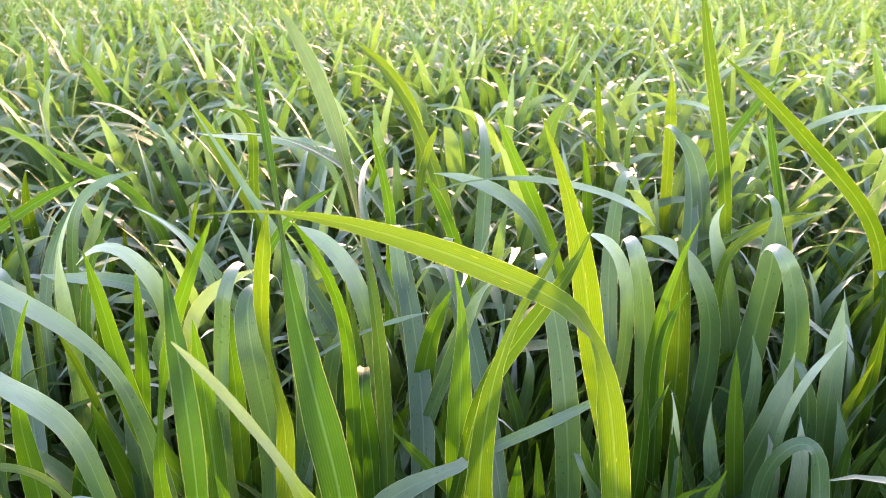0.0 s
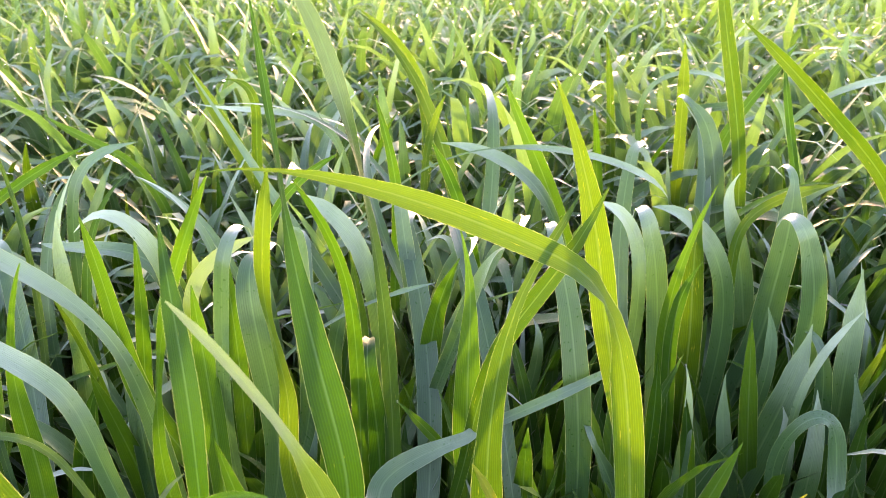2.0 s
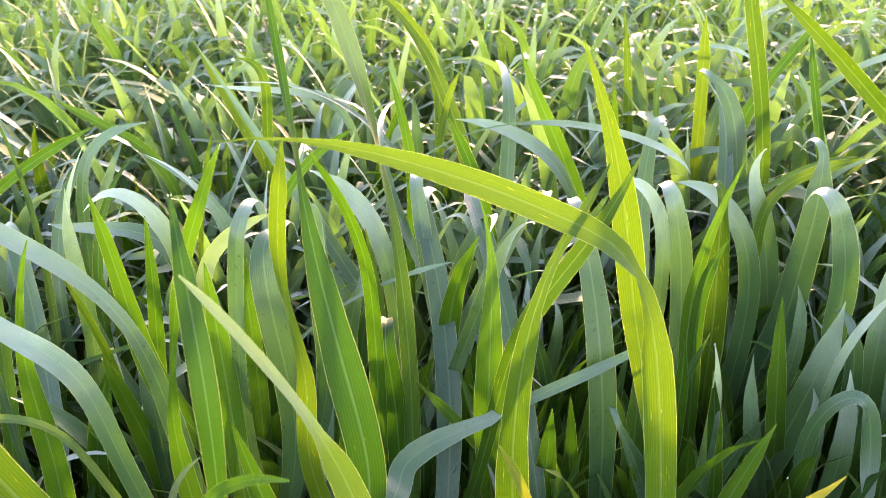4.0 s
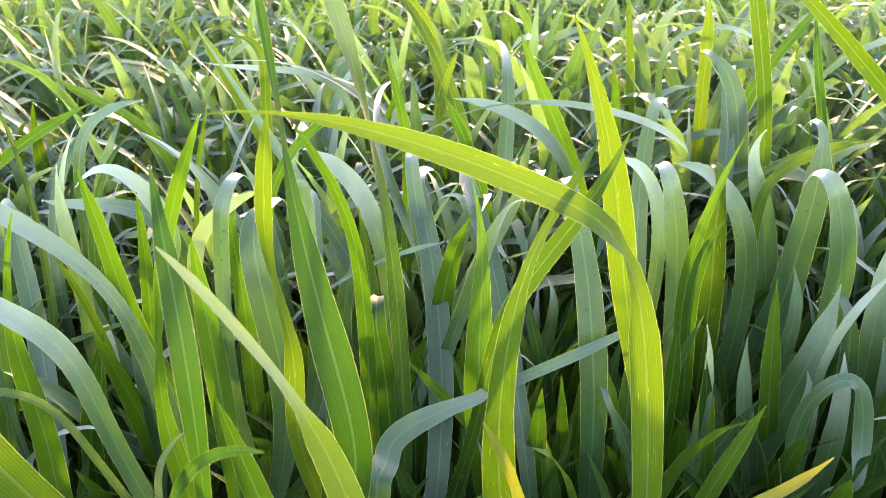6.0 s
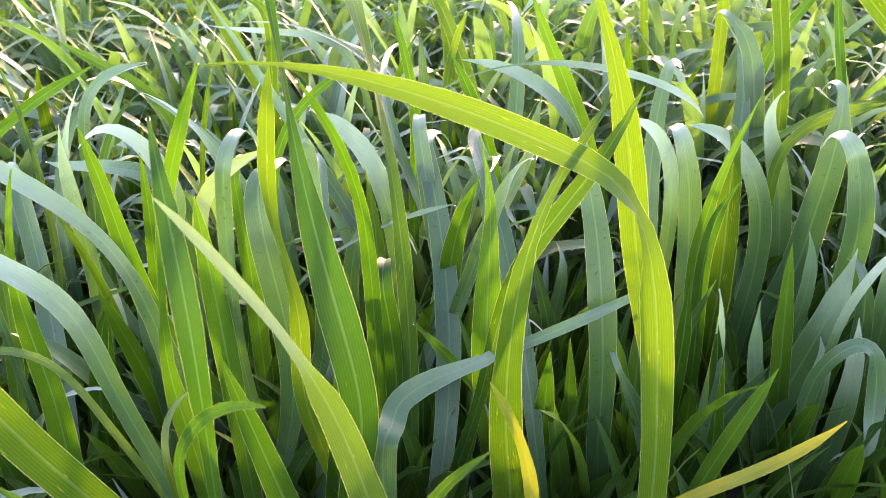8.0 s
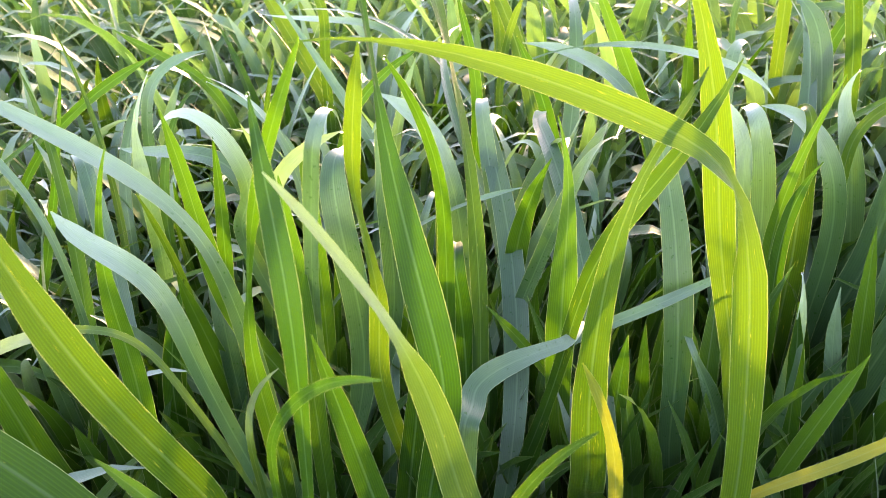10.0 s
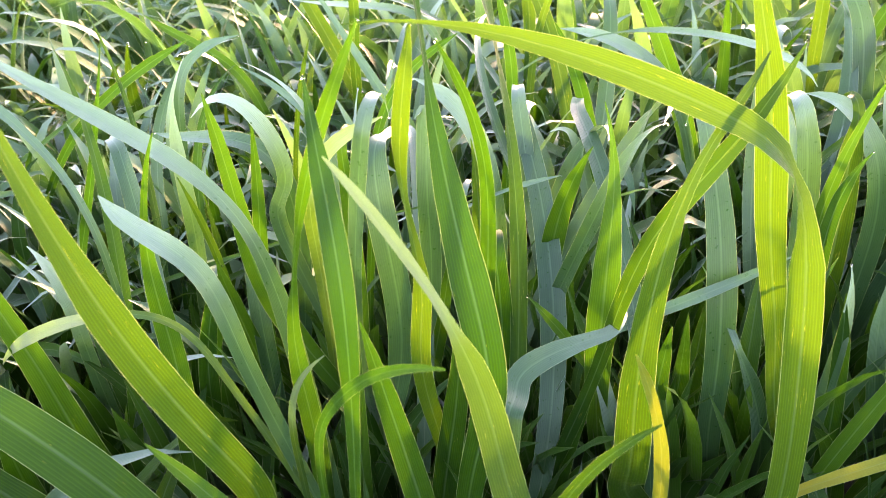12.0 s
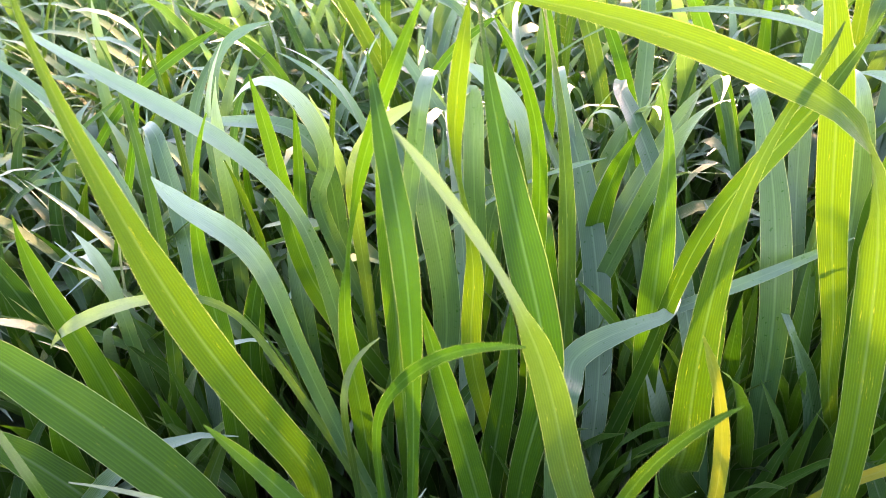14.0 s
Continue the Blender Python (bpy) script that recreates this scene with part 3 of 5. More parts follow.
blade(plant, [(0.068, 0.351, 0.020), (0.059, 0.350, 0.057), (0.053, 0.350, 0.113), (0.028, 0.350, 0.183), (0.018, 0.350, 0.233), (0.008, 0.350, 0.261)], [(0, 5.6), (0.35, 10.2), (0.56, 11.1), (0.76, 13), (0.9, 10.2), (1, 0.6)], LEAF_WAXY, "blue-green waxy leaf")
blade(plant, [(0.112, 0.365, 0.020), (0.123, 0.363, 0.069), (0.139, 0.361, 0.142), (0.122, 0.359, 0.209), (0.098, 0.358, 0.260)], [(0, 6.4), (0.44, 11.6), (0.74, 12.7), (0.9, 12.1), (1, 4.7)], LEAF_WAXY, "blue-green waxy leaf", fold=0.055)
plant = plant_at(0.210, 0.374, "young wheat plant with long sunlit blades flecked with yellow")
shoot(plant, 0.210, 0.374, 0.07)
blade(plant, [(0.210, 0.374, 0.020), (0.186, 0.368, 0.074), (0.155, 0.361, 0.142), (0.123, 0.353, 0.215), (0.115, 0.348, 0.279), (0.091, 0.350, 0.359), (0.081, 0.352, 0.447), (0.055, 0.355, 0.506)], [(0, 5.6), (0.5, 10.2), (0.68, 13.5), (0.79, 15.4), (0.85, 16.1), (0.9, 13.9), (0.94, 9), (0.97, 4.9), (1, 0.6)], LEAF_SUNLIT_SPOTTED, "sunlit green leaf flecked with yellow")
blade(plant, [(0.184, 0.383, 0.020), (0.176, 0.382, 0.091), (0.165, 0.382, 0.189), (0.170, 0.380, 0.275), (0.158, 0.379, 0.312)], [(0, 5.4), (0.46, 9.8), (0.65, 9.4), (0.8, 7.1), (1, 0.6)], LEAF_WAXY, "blue-green waxy leaf")
blade(plant, [(0.199, 0.431, 0.020), (0.218, 0.431, 0.064), (0.237, 0.430, 0.130), (0.256, 0.430, 0.217), (0.267, 0.430, 0.279), (0.267, 0.430, 0.313)], [(0, 12.3), (0.3, 22.4), (0.53, 22.8), (0.7, 20.5), (0.85, 16.2), (1, 0.6)], LEAF_WAXY, "blue-green waxy leaf")
blade(plant, [(0.195, 0.380, 0.020), (0.190, 0.380, 0.073), (0.182, 0.380, 0.156), (0.171, 0.380, 0.240), (0.161, 0.380, 0.290)], [(0, 6.9), (0.34, 12.6), (0.61, 12.4), (0.85, 9.7), (1, 0.6)], LEAF, "long bright green leaf")
plant = plant_at(-0.046, 0.266, "young wheat plant with blue-green blades folded over at the top")
shoot(plant, -0.046, 0.266, 0.07)
blade(plant, [(-0.046, 0.266, 0.020), (-0.046, 0.262, 0.109), (-0.044, 0.258, 0.198), (-0.043, 0.258, 0.273), (-0.042, 0.264, 0.297), (-0.037, 0.277, 0.290), (-0.038, 0.296, 0.299), (0.010, 0.315, 0.304)], [(0, 7.4), (0.34, 13.5), (0.46, 14.4), (0.76, 13.9), (0.91, 13.6), (0.96, 11.3), (0.99, 7.2)], LEAF_WAXY, "blue-green waxy leaf", fold=0.055, lift=0.25)
blade(plant, [(-0.045, 0.241, 0.020), (-0.055, 0.240, 0.069), (-0.069, 0.239, 0.145), (-0.083, 0.238, 0.248), (-0.095, 0.237, 0.324), (-0.102, 0.235, 0.370)], [(0, 7.9), (0.71, 14.3), (0.79, 13.1), (0.89, 10.3), (0.95, 5.6), (1, 0.6)], LEAF, "long bright green leaf")
blade(plant, [(-0.097, 0.237, 0.020), (-0.121, 0.246, 0.114), (-0.146, 0.255, 0.226), (-0.189, 0.265, 0.307), (-0.212, 0.275, 0.358), (-0.326, 0.287, 0.309), (-0.357, 0.303, 0.273)], [(0, 5), (0.61, 3.6), (0.74, 4.1), (0.82, 5.9), (0.86, 7.4), (0.91, 7.7), (1, 0.6)], LEAF_PALE, "pale grey-green leaf")
plant = plant_at(-0.121, 0.208, "young wheat plant with blue-green blades folded over at the top")
shoot(plant, -0.121, 0.208, 0.07)
blade(plant, [(-0.121, 0.208, 0.020), (-0.124, 0.214, 0.087), (-0.125, 0.218, 0.167), (-0.127, 0.220, 0.252), (-0.124, 0.216, 0.315), (-0.111, 0.203, 0.353), (-0.081, 0.185, 0.393), (-0.057, 0.167, 0.407)], [(0, 5), (0.49, 3.7), (0.61, 3.9), (0.75, 4.4), (0.85, 5.1), (0.93, 4.1), (0.97, 2.7), (1, 0.6)], LEAF, "long bright green leaf")
blade(plant, [(-0.108, 0.190, 0.020), (-0.130, 0.200, 0.048), (-0.161, 0.209, 0.100), (-0.193, 0.218, 0.178), (-0.234, 0.226, 0.259), (-0.292, 0.229, 0.316), (-0.328, 0.231, 0.347)], [(0, 10.3), (0.61, 18.7), (0.71, 23.8), (0.8, 25.1), (0.88, 24), (0.95, 19.1), (1, 11.7)], LEAF, "long bright green leaf", fold=0.055)
blade(plant, [(-0.068, 0.201, 0.020), (-0.087, 0.200, 0.076), (-0.117, 0.199, 0.169), (-0.142, 0.198, 0.270), (-0.188, 0.197, 0.333)], [(0, 5), (0.82, 8.9), (0.89, 8.6), (0.96, 5.8), (1, 0.6)], LEAF, "long bright green leaf")
plant = plant_at(-0.056, 0.206, "young wheat plant with long sunlit blades flecked with yellow")
shoot(plant, -0.056, 0.206, 0.07)
blade(plant, [(-0.056, 0.206, 0.020), (-0.052, 0.201, 0.106), (-0.032, 0.196, 0.223), (-0.026, 0.190, 0.334), (0.010, 0.183, 0.373)], [(0, 5), (0.82, 5.2), (0.91, 4.2), (0.96, 3), (1, 0.6)], LEAF_SUNLIT_SPOTTED, "sunlit green leaf flecked with yellow")
blade(plant, [(-0.046, 0.204, 0.020), (-0.079, 0.203, 0.088), (-0.140, 0.202, 0.173), (-0.184, 0.201, 0.279), (-0.269, 0.199, 0.286)], [(0, 5), (0.88, 2.3), (0.91, 2.5), (0.95, 2.1), (1, 0.6)], LEAF_PALE, "pale grey-green leaf")
plant = plant_at(-0.344, 0.360, "young wheat plant with arching blue-green waxy blades")
shoot(plant, -0.344, 0.360, 0.07)
blade(plant, [(-0.344, 0.360, 0.020), (-0.345, 0.360, 0.058), (-0.347, 0.360, 0.114), (-0.350, 0.360, 0.186), (-0.348, 0.360, 0.255), (-0.345, 0.360, 0.303), (-0.360, 0.360, 0.325)], [(0, 5.7), (0.19, 10.3), (0.46, 9.9), (0.69, 9.6), (0.85, 9.8), (0.93, 8), (1, 0.6)], LEAF_WAXY, "blue-green waxy leaf")
blade(plant, [(-0.307, 0.370, 0.020), (-0.293, 0.370, 0.072), (-0.278, 0.370, 0.157), (-0.254, 0.370, 0.241), (-0.239, 0.370, 0.290)], [(0, 6.6), (0.41, 12), (0.66, 12), (0.86, 9.8), (1, 0.6)], LEAF, "long bright green leaf")
plant = plant_at(-0.153, 0.448, "young wheat plant with blue-green blades folded over at the top")
shoot(plant, -0.153, 0.448, 0.07)
blade(plant, [(-0.153, 0.448, 0.020), (-0.179, 0.439, 0.147), (-0.201, 0.430, 0.259), (-0.220, 0.421, 0.327), (-0.181, 0.415, 0.347), (-0.223, 0.413, 0.427), (-0.254, 0.415, 0.392)], [(0, 6.7), (0.34, 12.1), (0.68, 11.1), (0.82, 11.8), (0.89, 9.1), (0.95, 6.1), (1, 0.6)], LEAF_WAXY, "blue-green waxy leaf")
blade(plant, [(-0.109, 0.419, 0.020), (-0.141, 0.401, 0.102), (-0.176, 0.382, 0.200), (-0.216, 0.365, 0.300), (-0.203, 0.355, 0.368), (-0.209, 0.352, 0.429)], [(0, 8.6), (0.59, 15.6), (0.8, 12.3), (0.89, 9.4), (0.95, 7.6), (1, 0.6)], LEAF, "long bright green leaf")
blade(plant, [(-0.179, 0.402, 0.020), (-0.152, 0.394, 0.096), (-0.125, 0.387, 0.183), (-0.091, 0.380, 0.274), (-0.097, 0.377, 0.362), (-0.089, 0.374, 0.425), (-0.097, 0.368, 0.408)], [(0, 7.2), (0.47, 13.2), (0.64, 13), (0.76, 12.3), (0.85, 10.8), (0.91, 8.3), (1, 0.6)], LEAF_WAXY, "blue-green waxy leaf")
blade(plant, [(-0.178, 0.420, 0.020), (-0.169, 0.420, 0.085), (-0.163, 0.420, 0.190), (-0.156, 0.420, 0.296), (-0.157, 0.420, 0.364)], [(0, 7.5), (0.66, 13.7), (0.81, 12.4), (0.93, 10.5), (1, 6.8)], LEAF, "long bright green leaf", fold=0.055)
plant = plant_at(-0.256, 0.464, "young wheat plant with long sunlit blades flecked with yellow")
shoot(plant, -0.256, 0.464, 0.07)
blade(plant, [(-0.256, 0.464, 0.020), (-0.240, 0.459, 0.099), (-0.217, 0.454, 0.198), (-0.207, 0.450, 0.292), (-0.212, 0.448, 0.376), (-0.290, 0.449, 0.362), (-0.308, 0.456, 0.366)], [(0, 7.7), (0.36, 13.9), (0.61, 14.1), (0.76, 14.1), (0.85, 11.7), (0.93, 7), (1, 0.6)], LEAF_WAXY, "blue-green waxy leaf")
blade(plant, [(-0.245, 0.448, 0.020), (-0.245, 0.440, 0.066), (-0.247, 0.432, 0.141), (-0.240, 0.424, 0.244), (-0.220, 0.417, 0.325), (-0.211, 0.410, 0.391)], [(0, 6.7), (0.55, 12.2), (0.8, 10.3), (0.89, 8.7), (0.96, 5), (1, 0.6)], LEAF, "long bright green leaf")
blade(plant, [(-0.312, 0.452, 0.020), (-0.263, 0.451, 0.099), (-0.180, 0.450, 0.198), (-0.110, 0.449, 0.312), (-0.011, 0.448, 0.337)], [(0, 5), (0.93, 2.8), (0.96, 4.9), (1, 0.6)], LEAF_WAXY, "blue-green waxy leaf")
blade(plant, [(-0.268, 0.433, 0.020), (-0.254, 0.412, 0.095), (-0.243, 0.390, 0.207), (-0.227, 0.364, 0.318), (-0.227, 0.337, 0.386)], [(0, 5), (0.7, 4.9), (0.84, 4.9), (0.93, 4), (1, 0.6)], LEAF_SUNLIT_SPOTTED, "sunlit green leaf flecked with yellow")
plant = plant_at(-0.051, 0.449, "young wheat plant with long sunlit blades flecked with yellow")
shoot(plant, -0.051, 0.449, 0.07)
blade(plant, [(-0.051, 0.449, 0.020), (-0.052, 0.451, 0.075), (-0.052, 0.454, 0.151), (-0.054, 0.458, 0.246), (-0.057, 0.463, 0.333), (-0.081, 0.471, 0.386), (-0.116, 0.480, 0.397)], [(0, 7.2), (0.51, 13), (0.69, 13.9), (0.78, 14.4), (0.86, 14.8), (0.94, 12.6), (1, 0.6)], LEAF_WAXY, "blue-green waxy leaf")
blade(plant, [(-0.073, 0.401, 0.020), (-0.070, 0.391, 0.056), (-0.067, 0.381, 0.113), (-0.063, 0.369, 0.193), (-0.059, 0.355, 0.274), (-0.054, 0.339, 0.359), (-0.055, 0.323, 0.425), (-0.075, 0.310, 0.465)], [(0, 6), (0.53, 10.8), (0.75, 9.4), (0.84, 7.7), (0.9, 6.3), (0.94, 5.3), (0.97, 4.3), (1, 0.6)], LEAF, "long bright green leaf")
blade(plant, [(-0.035, 0.431, 0.020), (-0.050, 0.432, 0.064), (-0.067, 0.433, 0.134), (-0.074, 0.436, 0.229), (-0.064, 0.439, 0.302), (-0.073, 0.444, 0.366)], [(0, 7.5), (0.56, 13.7), (0.75, 13.5), (0.88, 11.2), (0.94, 6.9), (1, 0.6)], LEAF_SUNLIT_SPOTTED, "sunlit green leaf flecked with yellow")
blade(plant, [(-0.048, 0.468, 0.020), (-0.037, 0.447, 0.100), (-0.029, 0.425, 0.205), (0.007, 0.401, 0.323), (0.026, 0.375, 0.402), (0.034, 0.344, 0.414)], [(0, 6.1), (0.39, 11), (0.54, 11.6), (0.7, 11.3), (0.82, 9.9), (1, 0.6)], LEAF_WAXY, "blue-green waxy leaf")
plant = plant_at(0.247, 0.529, "young wheat plant with a yellowing flecked leaf")
shoot(plant, 0.247, 0.529, 0.07)
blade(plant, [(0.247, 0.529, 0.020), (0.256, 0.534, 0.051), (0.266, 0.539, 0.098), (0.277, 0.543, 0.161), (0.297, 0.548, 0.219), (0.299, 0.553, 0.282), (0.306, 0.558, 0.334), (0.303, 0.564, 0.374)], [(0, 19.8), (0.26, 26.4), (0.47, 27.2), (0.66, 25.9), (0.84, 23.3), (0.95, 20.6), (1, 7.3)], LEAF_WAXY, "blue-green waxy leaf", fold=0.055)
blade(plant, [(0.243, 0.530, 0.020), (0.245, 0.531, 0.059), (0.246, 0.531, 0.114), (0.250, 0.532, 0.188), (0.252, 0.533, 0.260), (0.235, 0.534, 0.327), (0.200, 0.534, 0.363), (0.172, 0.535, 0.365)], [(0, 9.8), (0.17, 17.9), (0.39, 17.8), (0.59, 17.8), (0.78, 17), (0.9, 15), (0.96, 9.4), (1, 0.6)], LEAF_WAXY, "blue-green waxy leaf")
blade(plant, [(0.231, 0.521, 0.020), (0.226, 0.521, 0.075), (0.220, 0.521, 0.153), (0.218, 0.520, 0.252), (0.208, 0.520, 0.316), (0.207, 0.520, 0.350)], [(0, 10.9), (0.34, 19.8), (0.55, 20.7), (0.75, 19.8), (0.9, 16.7), (1, 8.1)], LEAF_SUNLIT_SPOTTED, "sunlit green leaf flecked with yellow", fold=0.055)
blade(plant, [(0.261, 0.551, 0.020), (0.264, 0.550, 0.057), (0.266, 0.550, 0.114), (0.269, 0.550, 0.171), (0.251, 0.550, 0.200)], [(0, 5), (0.5, 4.5), (0.75, 5.4), (0.91, 4.3), (1, 0.6)], LEAF_YELLOW, "yellowing leaf with orange flecks")
plant = plant_at(0.342, 0.496, "young wheat plant with blue-green blades folded over at the top")
shoot(plant, 0.342, 0.496, 0.07)
blade(plant, [(0.342, 0.496, 0.020), (0.321, 0.494, 0.093), (0.303, 0.491, 0.160), (0.316, 0.486, 0.206), (0.294, 0.482, 0.248), (0.299, 0.478, 0.306), (0.275, 0.475, 0.360)], [(0, 7.2), (0.19, 13), (0.36, 15), (0.7, 18.1), (0.85, 18.9), (0.96, 18.1), (1, 14.1)], LEAF_WAXY, "blue-green waxy leaf", fold=0.055)
blade(plant, [(0.342, 0.461, 0.020), (0.336, 0.461, 0.061), (0.331, 0.461, 0.119), (0.313, 0.460, 0.191), (0.309, 0.460, 0.240), (0.301, 0.460, 0.264)], [(0, 7.9), (0.26, 14.4), (0.49, 14.7), (0.78, 14), (0.93, 12.1), (1, 7.5)], LEAF_WAXY, "blue-green waxy leaf", fold=0.055)
blade(plant, [(0.375, 0.480, 0.020), (0.366, 0.480, 0.077), (0.357, 0.480, 0.165), (0.342, 0.480, 0.249), (0.324, 0.480, 0.293)], [(0, 5.1), (0.39, 9.3), (0.59, 9.8), (0.81, 8.6), (1, 0.6)], LEAF_WAXY, "blue-green waxy leaf")
blade(plant, [(0.362, 0.470, 0.020), (0.353, 0.470, 0.064), (0.343, 0.470, 0.133), (0.331, 0.470, 0.226), (0.324, 0.470, 0.295), (0.320, 0.470, 0.338)], [(0, 10.3), (0.29, 18.7), (0.51, 18.6), (0.71, 17.7), (0.88, 14.8), (1, 0.6)], LEAF_WAXY, "blue-green waxy leaf")
plant = plant_at(0.310, 0.600, "young wheat plant with long sunlit blades flecked with yellow")
shoot(plant, 0.310, 0.600, 0.07)
blade(plant, [(0.310, 0.600, 0.020), (0.312, 0.599, 0.077), (0.316, 0.598, 0.150), (0.297, 0.597, 0.232), (0.280, 0.597, 0.310), (0.254, 0.596, 0.354), (0.268, 0.596, 0.374)], [(0, 9.3), (0.26, 16.9), (0.42, 20.1), (0.6, 20.8), (0.76, 17.9), (0.89, 9.6), (1, 0.6)], LEAF_WAXY, "blue-green waxy leaf")
blade(plant, [(0.297, 0.575, 0.020), (0.286, 0.578, 0.098), (0.283, 0.581, 0.196), (0.265, 0.584, 0.303), (0.278, 0.587, 0.351), (0.354, 0.591, 0.365)], [(0, 5.2), (0.64, 9.4), (0.76, 9.2), (0.9, 9), (0.95, 10.8), (1, 0.6)], LEAF_SUNLIT_SPOTTED, "sunlit green leaf flecked with yellow")
plant = plant_at(0.190, 0.474, "young wheat plant with blue-green blades folded over at the top")
shoot(plant, 0.190, 0.474, 0.07)
blade(plant, [(0.190, 0.474, 0.020), (0.188, 0.478, 0.074), (0.187, 0.482, 0.153), (0.175, 0.486, 0.255), (0.170, 0.491, 0.325), (0.160, 0.496, 0.360)], [(0, 9.7), (0.38, 17.7), (0.61, 18), (0.79, 17.3), (0.93, 16.8), (1, 13.3)], LEAF_WAXY, "blue-green waxy leaf", fold=0.055)
blade(plant, [(0.148, 0.502, 0.020), (0.150, 0.500, 0.071), (0.154, 0.498, 0.142), (0.157, 0.496, 0.234), (0.160, 0.494, 0.319), (0.143, 0.492, 0.381), (0.113, 0.491, 0.386)], [(0, 5.9), (0.47, 10.7), (0.6, 11.1), (0.72, 11.1), (0.84, 11.1), (0.94, 10.1), (1, 0.6)], LEAF_WAXY, "blue-green waxy leaf")
blade(plant, [(0.185, 0.450, 0.020), (0.185, 0.451, 0.061), (0.185, 0.451, 0.126), (0.177, 0.451, 0.213), (0.162, 0.452, 0.301), (0.174, 0.452, 0.368), (0.188, 0.451, 0.413)], [(0, 7.6), (0.25, 13.9), (0.53, 13.3), (0.72, 11.4), (0.82, 8.1), (0.94, 4.2), (1, 0.6)], LEAF, "long bright green leaf")
blade(plant, [(0.189, 0.442, 0.020), (0.181, 0.442, 0.105), (0.181, 0.441, 0.221), (0.161, 0.441, 0.322), (0.182, 0.439, 0.359)], [(0, 6.1), (0.54, 11), (0.7, 10.6), (0.86, 9), (1, 0.6)], LEAF, "long bright green leaf")
plant = plant_at(0.281, 0.390, "young wheat plant with blue-green blades folded over at the top")
shoot(plant, 0.281, 0.390, 0.07)
blade(plant, [(0.281, 0.390, 0.020), (0.273, 0.390, 0.042), (0.259, 0.390, 0.092), (0.251, 0.389, 0.152), (0.229, 0.386, 0.242), (0.271, 0.380, 0.290), (0.274, 0.369, 0.220), (0.270, 0.356, 0.206)], [(0, 6), (0.36, 11), (0.49, 10.5), (0.59, 10.1), (0.66, 9.2), (0.79, 10.9), (0.85, 12.2), (0.94, 11.7), (1, 7.8)], LEAF_WAXY, "blue-green waxy leaf", fold=0.055)
blade(plant, [(0.268, 0.400, 0.020), (0.263, 0.400, 0.067), (0.258, 0.400, 0.138), (0.251, 0.400, 0.233), (0.252, 0.400, 0.301), (0.280, 0.400, 0.341)], [(0, 5), (0.69, 5.5), (0.82, 5.6), (0.89, 5.8), (0.94, 5.4), (1, 0.6)], LEAF_WAXY, "blue-green waxy leaf")
blade(plant, [(0.264, 0.430, 0.020), (0.258, 0.430, 0.060), (0.254, 0.430, 0.125), (0.238, 0.430, 0.212), (0.228, 0.430, 0.276), (0.222, 0.430, 0.317)], [(0, 7.3), (0.36, 13.3), (0.59, 14.3), (0.79, 12.9), (0.91, 7.3), (1, 0.6)], LEAF, "long bright green leaf")
blade(plant, [(0.266, 0.421, 0.020), (0.266, 0.421, 0.069), (0.265, 0.420, 0.142), (0.269, 0.420, 0.211), (0.255, 0.420, 0.245)], [(0, 7.7), (0.45, 14), (0.68, 14.2), (0.84, 12.4), (1, 0.6)], LEAF_WAXY, "blue-green waxy leaf")
plant = plant_at(0.508, 0.619, "young wheat plant with long sunlit blades flecked with yellow")
shoot(plant, 0.508, 0.619, 0.07)
blade(plant, [(0.508, 0.619, 0.020), (0.493, 0.617, 0.075), (0.475, 0.614, 0.155), (0.459, 0.611, 0.258), (0.431, 0.609, 0.351), (0.352, 0.608, 0.420), (0.297, 0.610, 0.473), (0.253, 0.612, 0.507)], [(0, 8.5), (0.19, 15.5), (0.33, 15.9), (0.5, 15.1), (0.62, 14.6), (0.74, 14.2), (0.84, 13), (0.94, 9.5), (1, 0.6)], LEAF_SUNLIT_SPOTTED, "sunlit green leaf flecked with yellow")
plant = plant_at(0.354, 0.690, "young wheat plant with blue-green blades folded over at the top")
shoot(plant, 0.354, 0.690, 0.07)
blade(plant, [(0.354, 0.690, 0.020), (0.347, 0.697, 0.095), (0.332, 0.705, 0.212), (0.321, 0.714, 0.369), (0.284, 0.723, 0.479), (0.270, 0.731, 0.550)], [(0, 8), (0.64, 14.6), (0.75, 15.3), (0.84, 15), (0.93, 11.6), (1, 5.2)], LEAF_SUNLIT_SPOTTED, "sunlit green leaf flecked with yellow", fold=0.055)
blade(plant, [(0.350, 0.696, 0.020), (0.338, 0.710, 0.091), (0.324, 0.724, 0.190), (0.308, 0.740, 0.309), (0.299, 0.758, 0.383), (0.279, 0.778, 0.399)], [(0, 10.7), (0.54, 19.5), (0.68, 20.3), (0.79, 20.7), (0.91, 18.4), (1, 7.9)], LEAF_WAXY, "blue-green waxy leaf", fold=0.055)
plant = plant_at(0.313, 0.842, "young wheat plant with long sunlit blades flecked with yellow")
shoot(plant, 0.313, 0.842, 0.07)
blade(plant, [(0.313, 0.842, 0.020), (0.308, 0.848, 0.105), (0.304, 0.854, 0.242), (0.299, 0.861, 0.378), (0.292, 0.869, 0.461)], [(0, 8.2), (0.66, 14.8), (0.79, 14.5), (0.89, 14.3), (1, 0.6)], LEAF_SUNLIT_SPOTTED, "sunlit green leaf flecked with yellow")
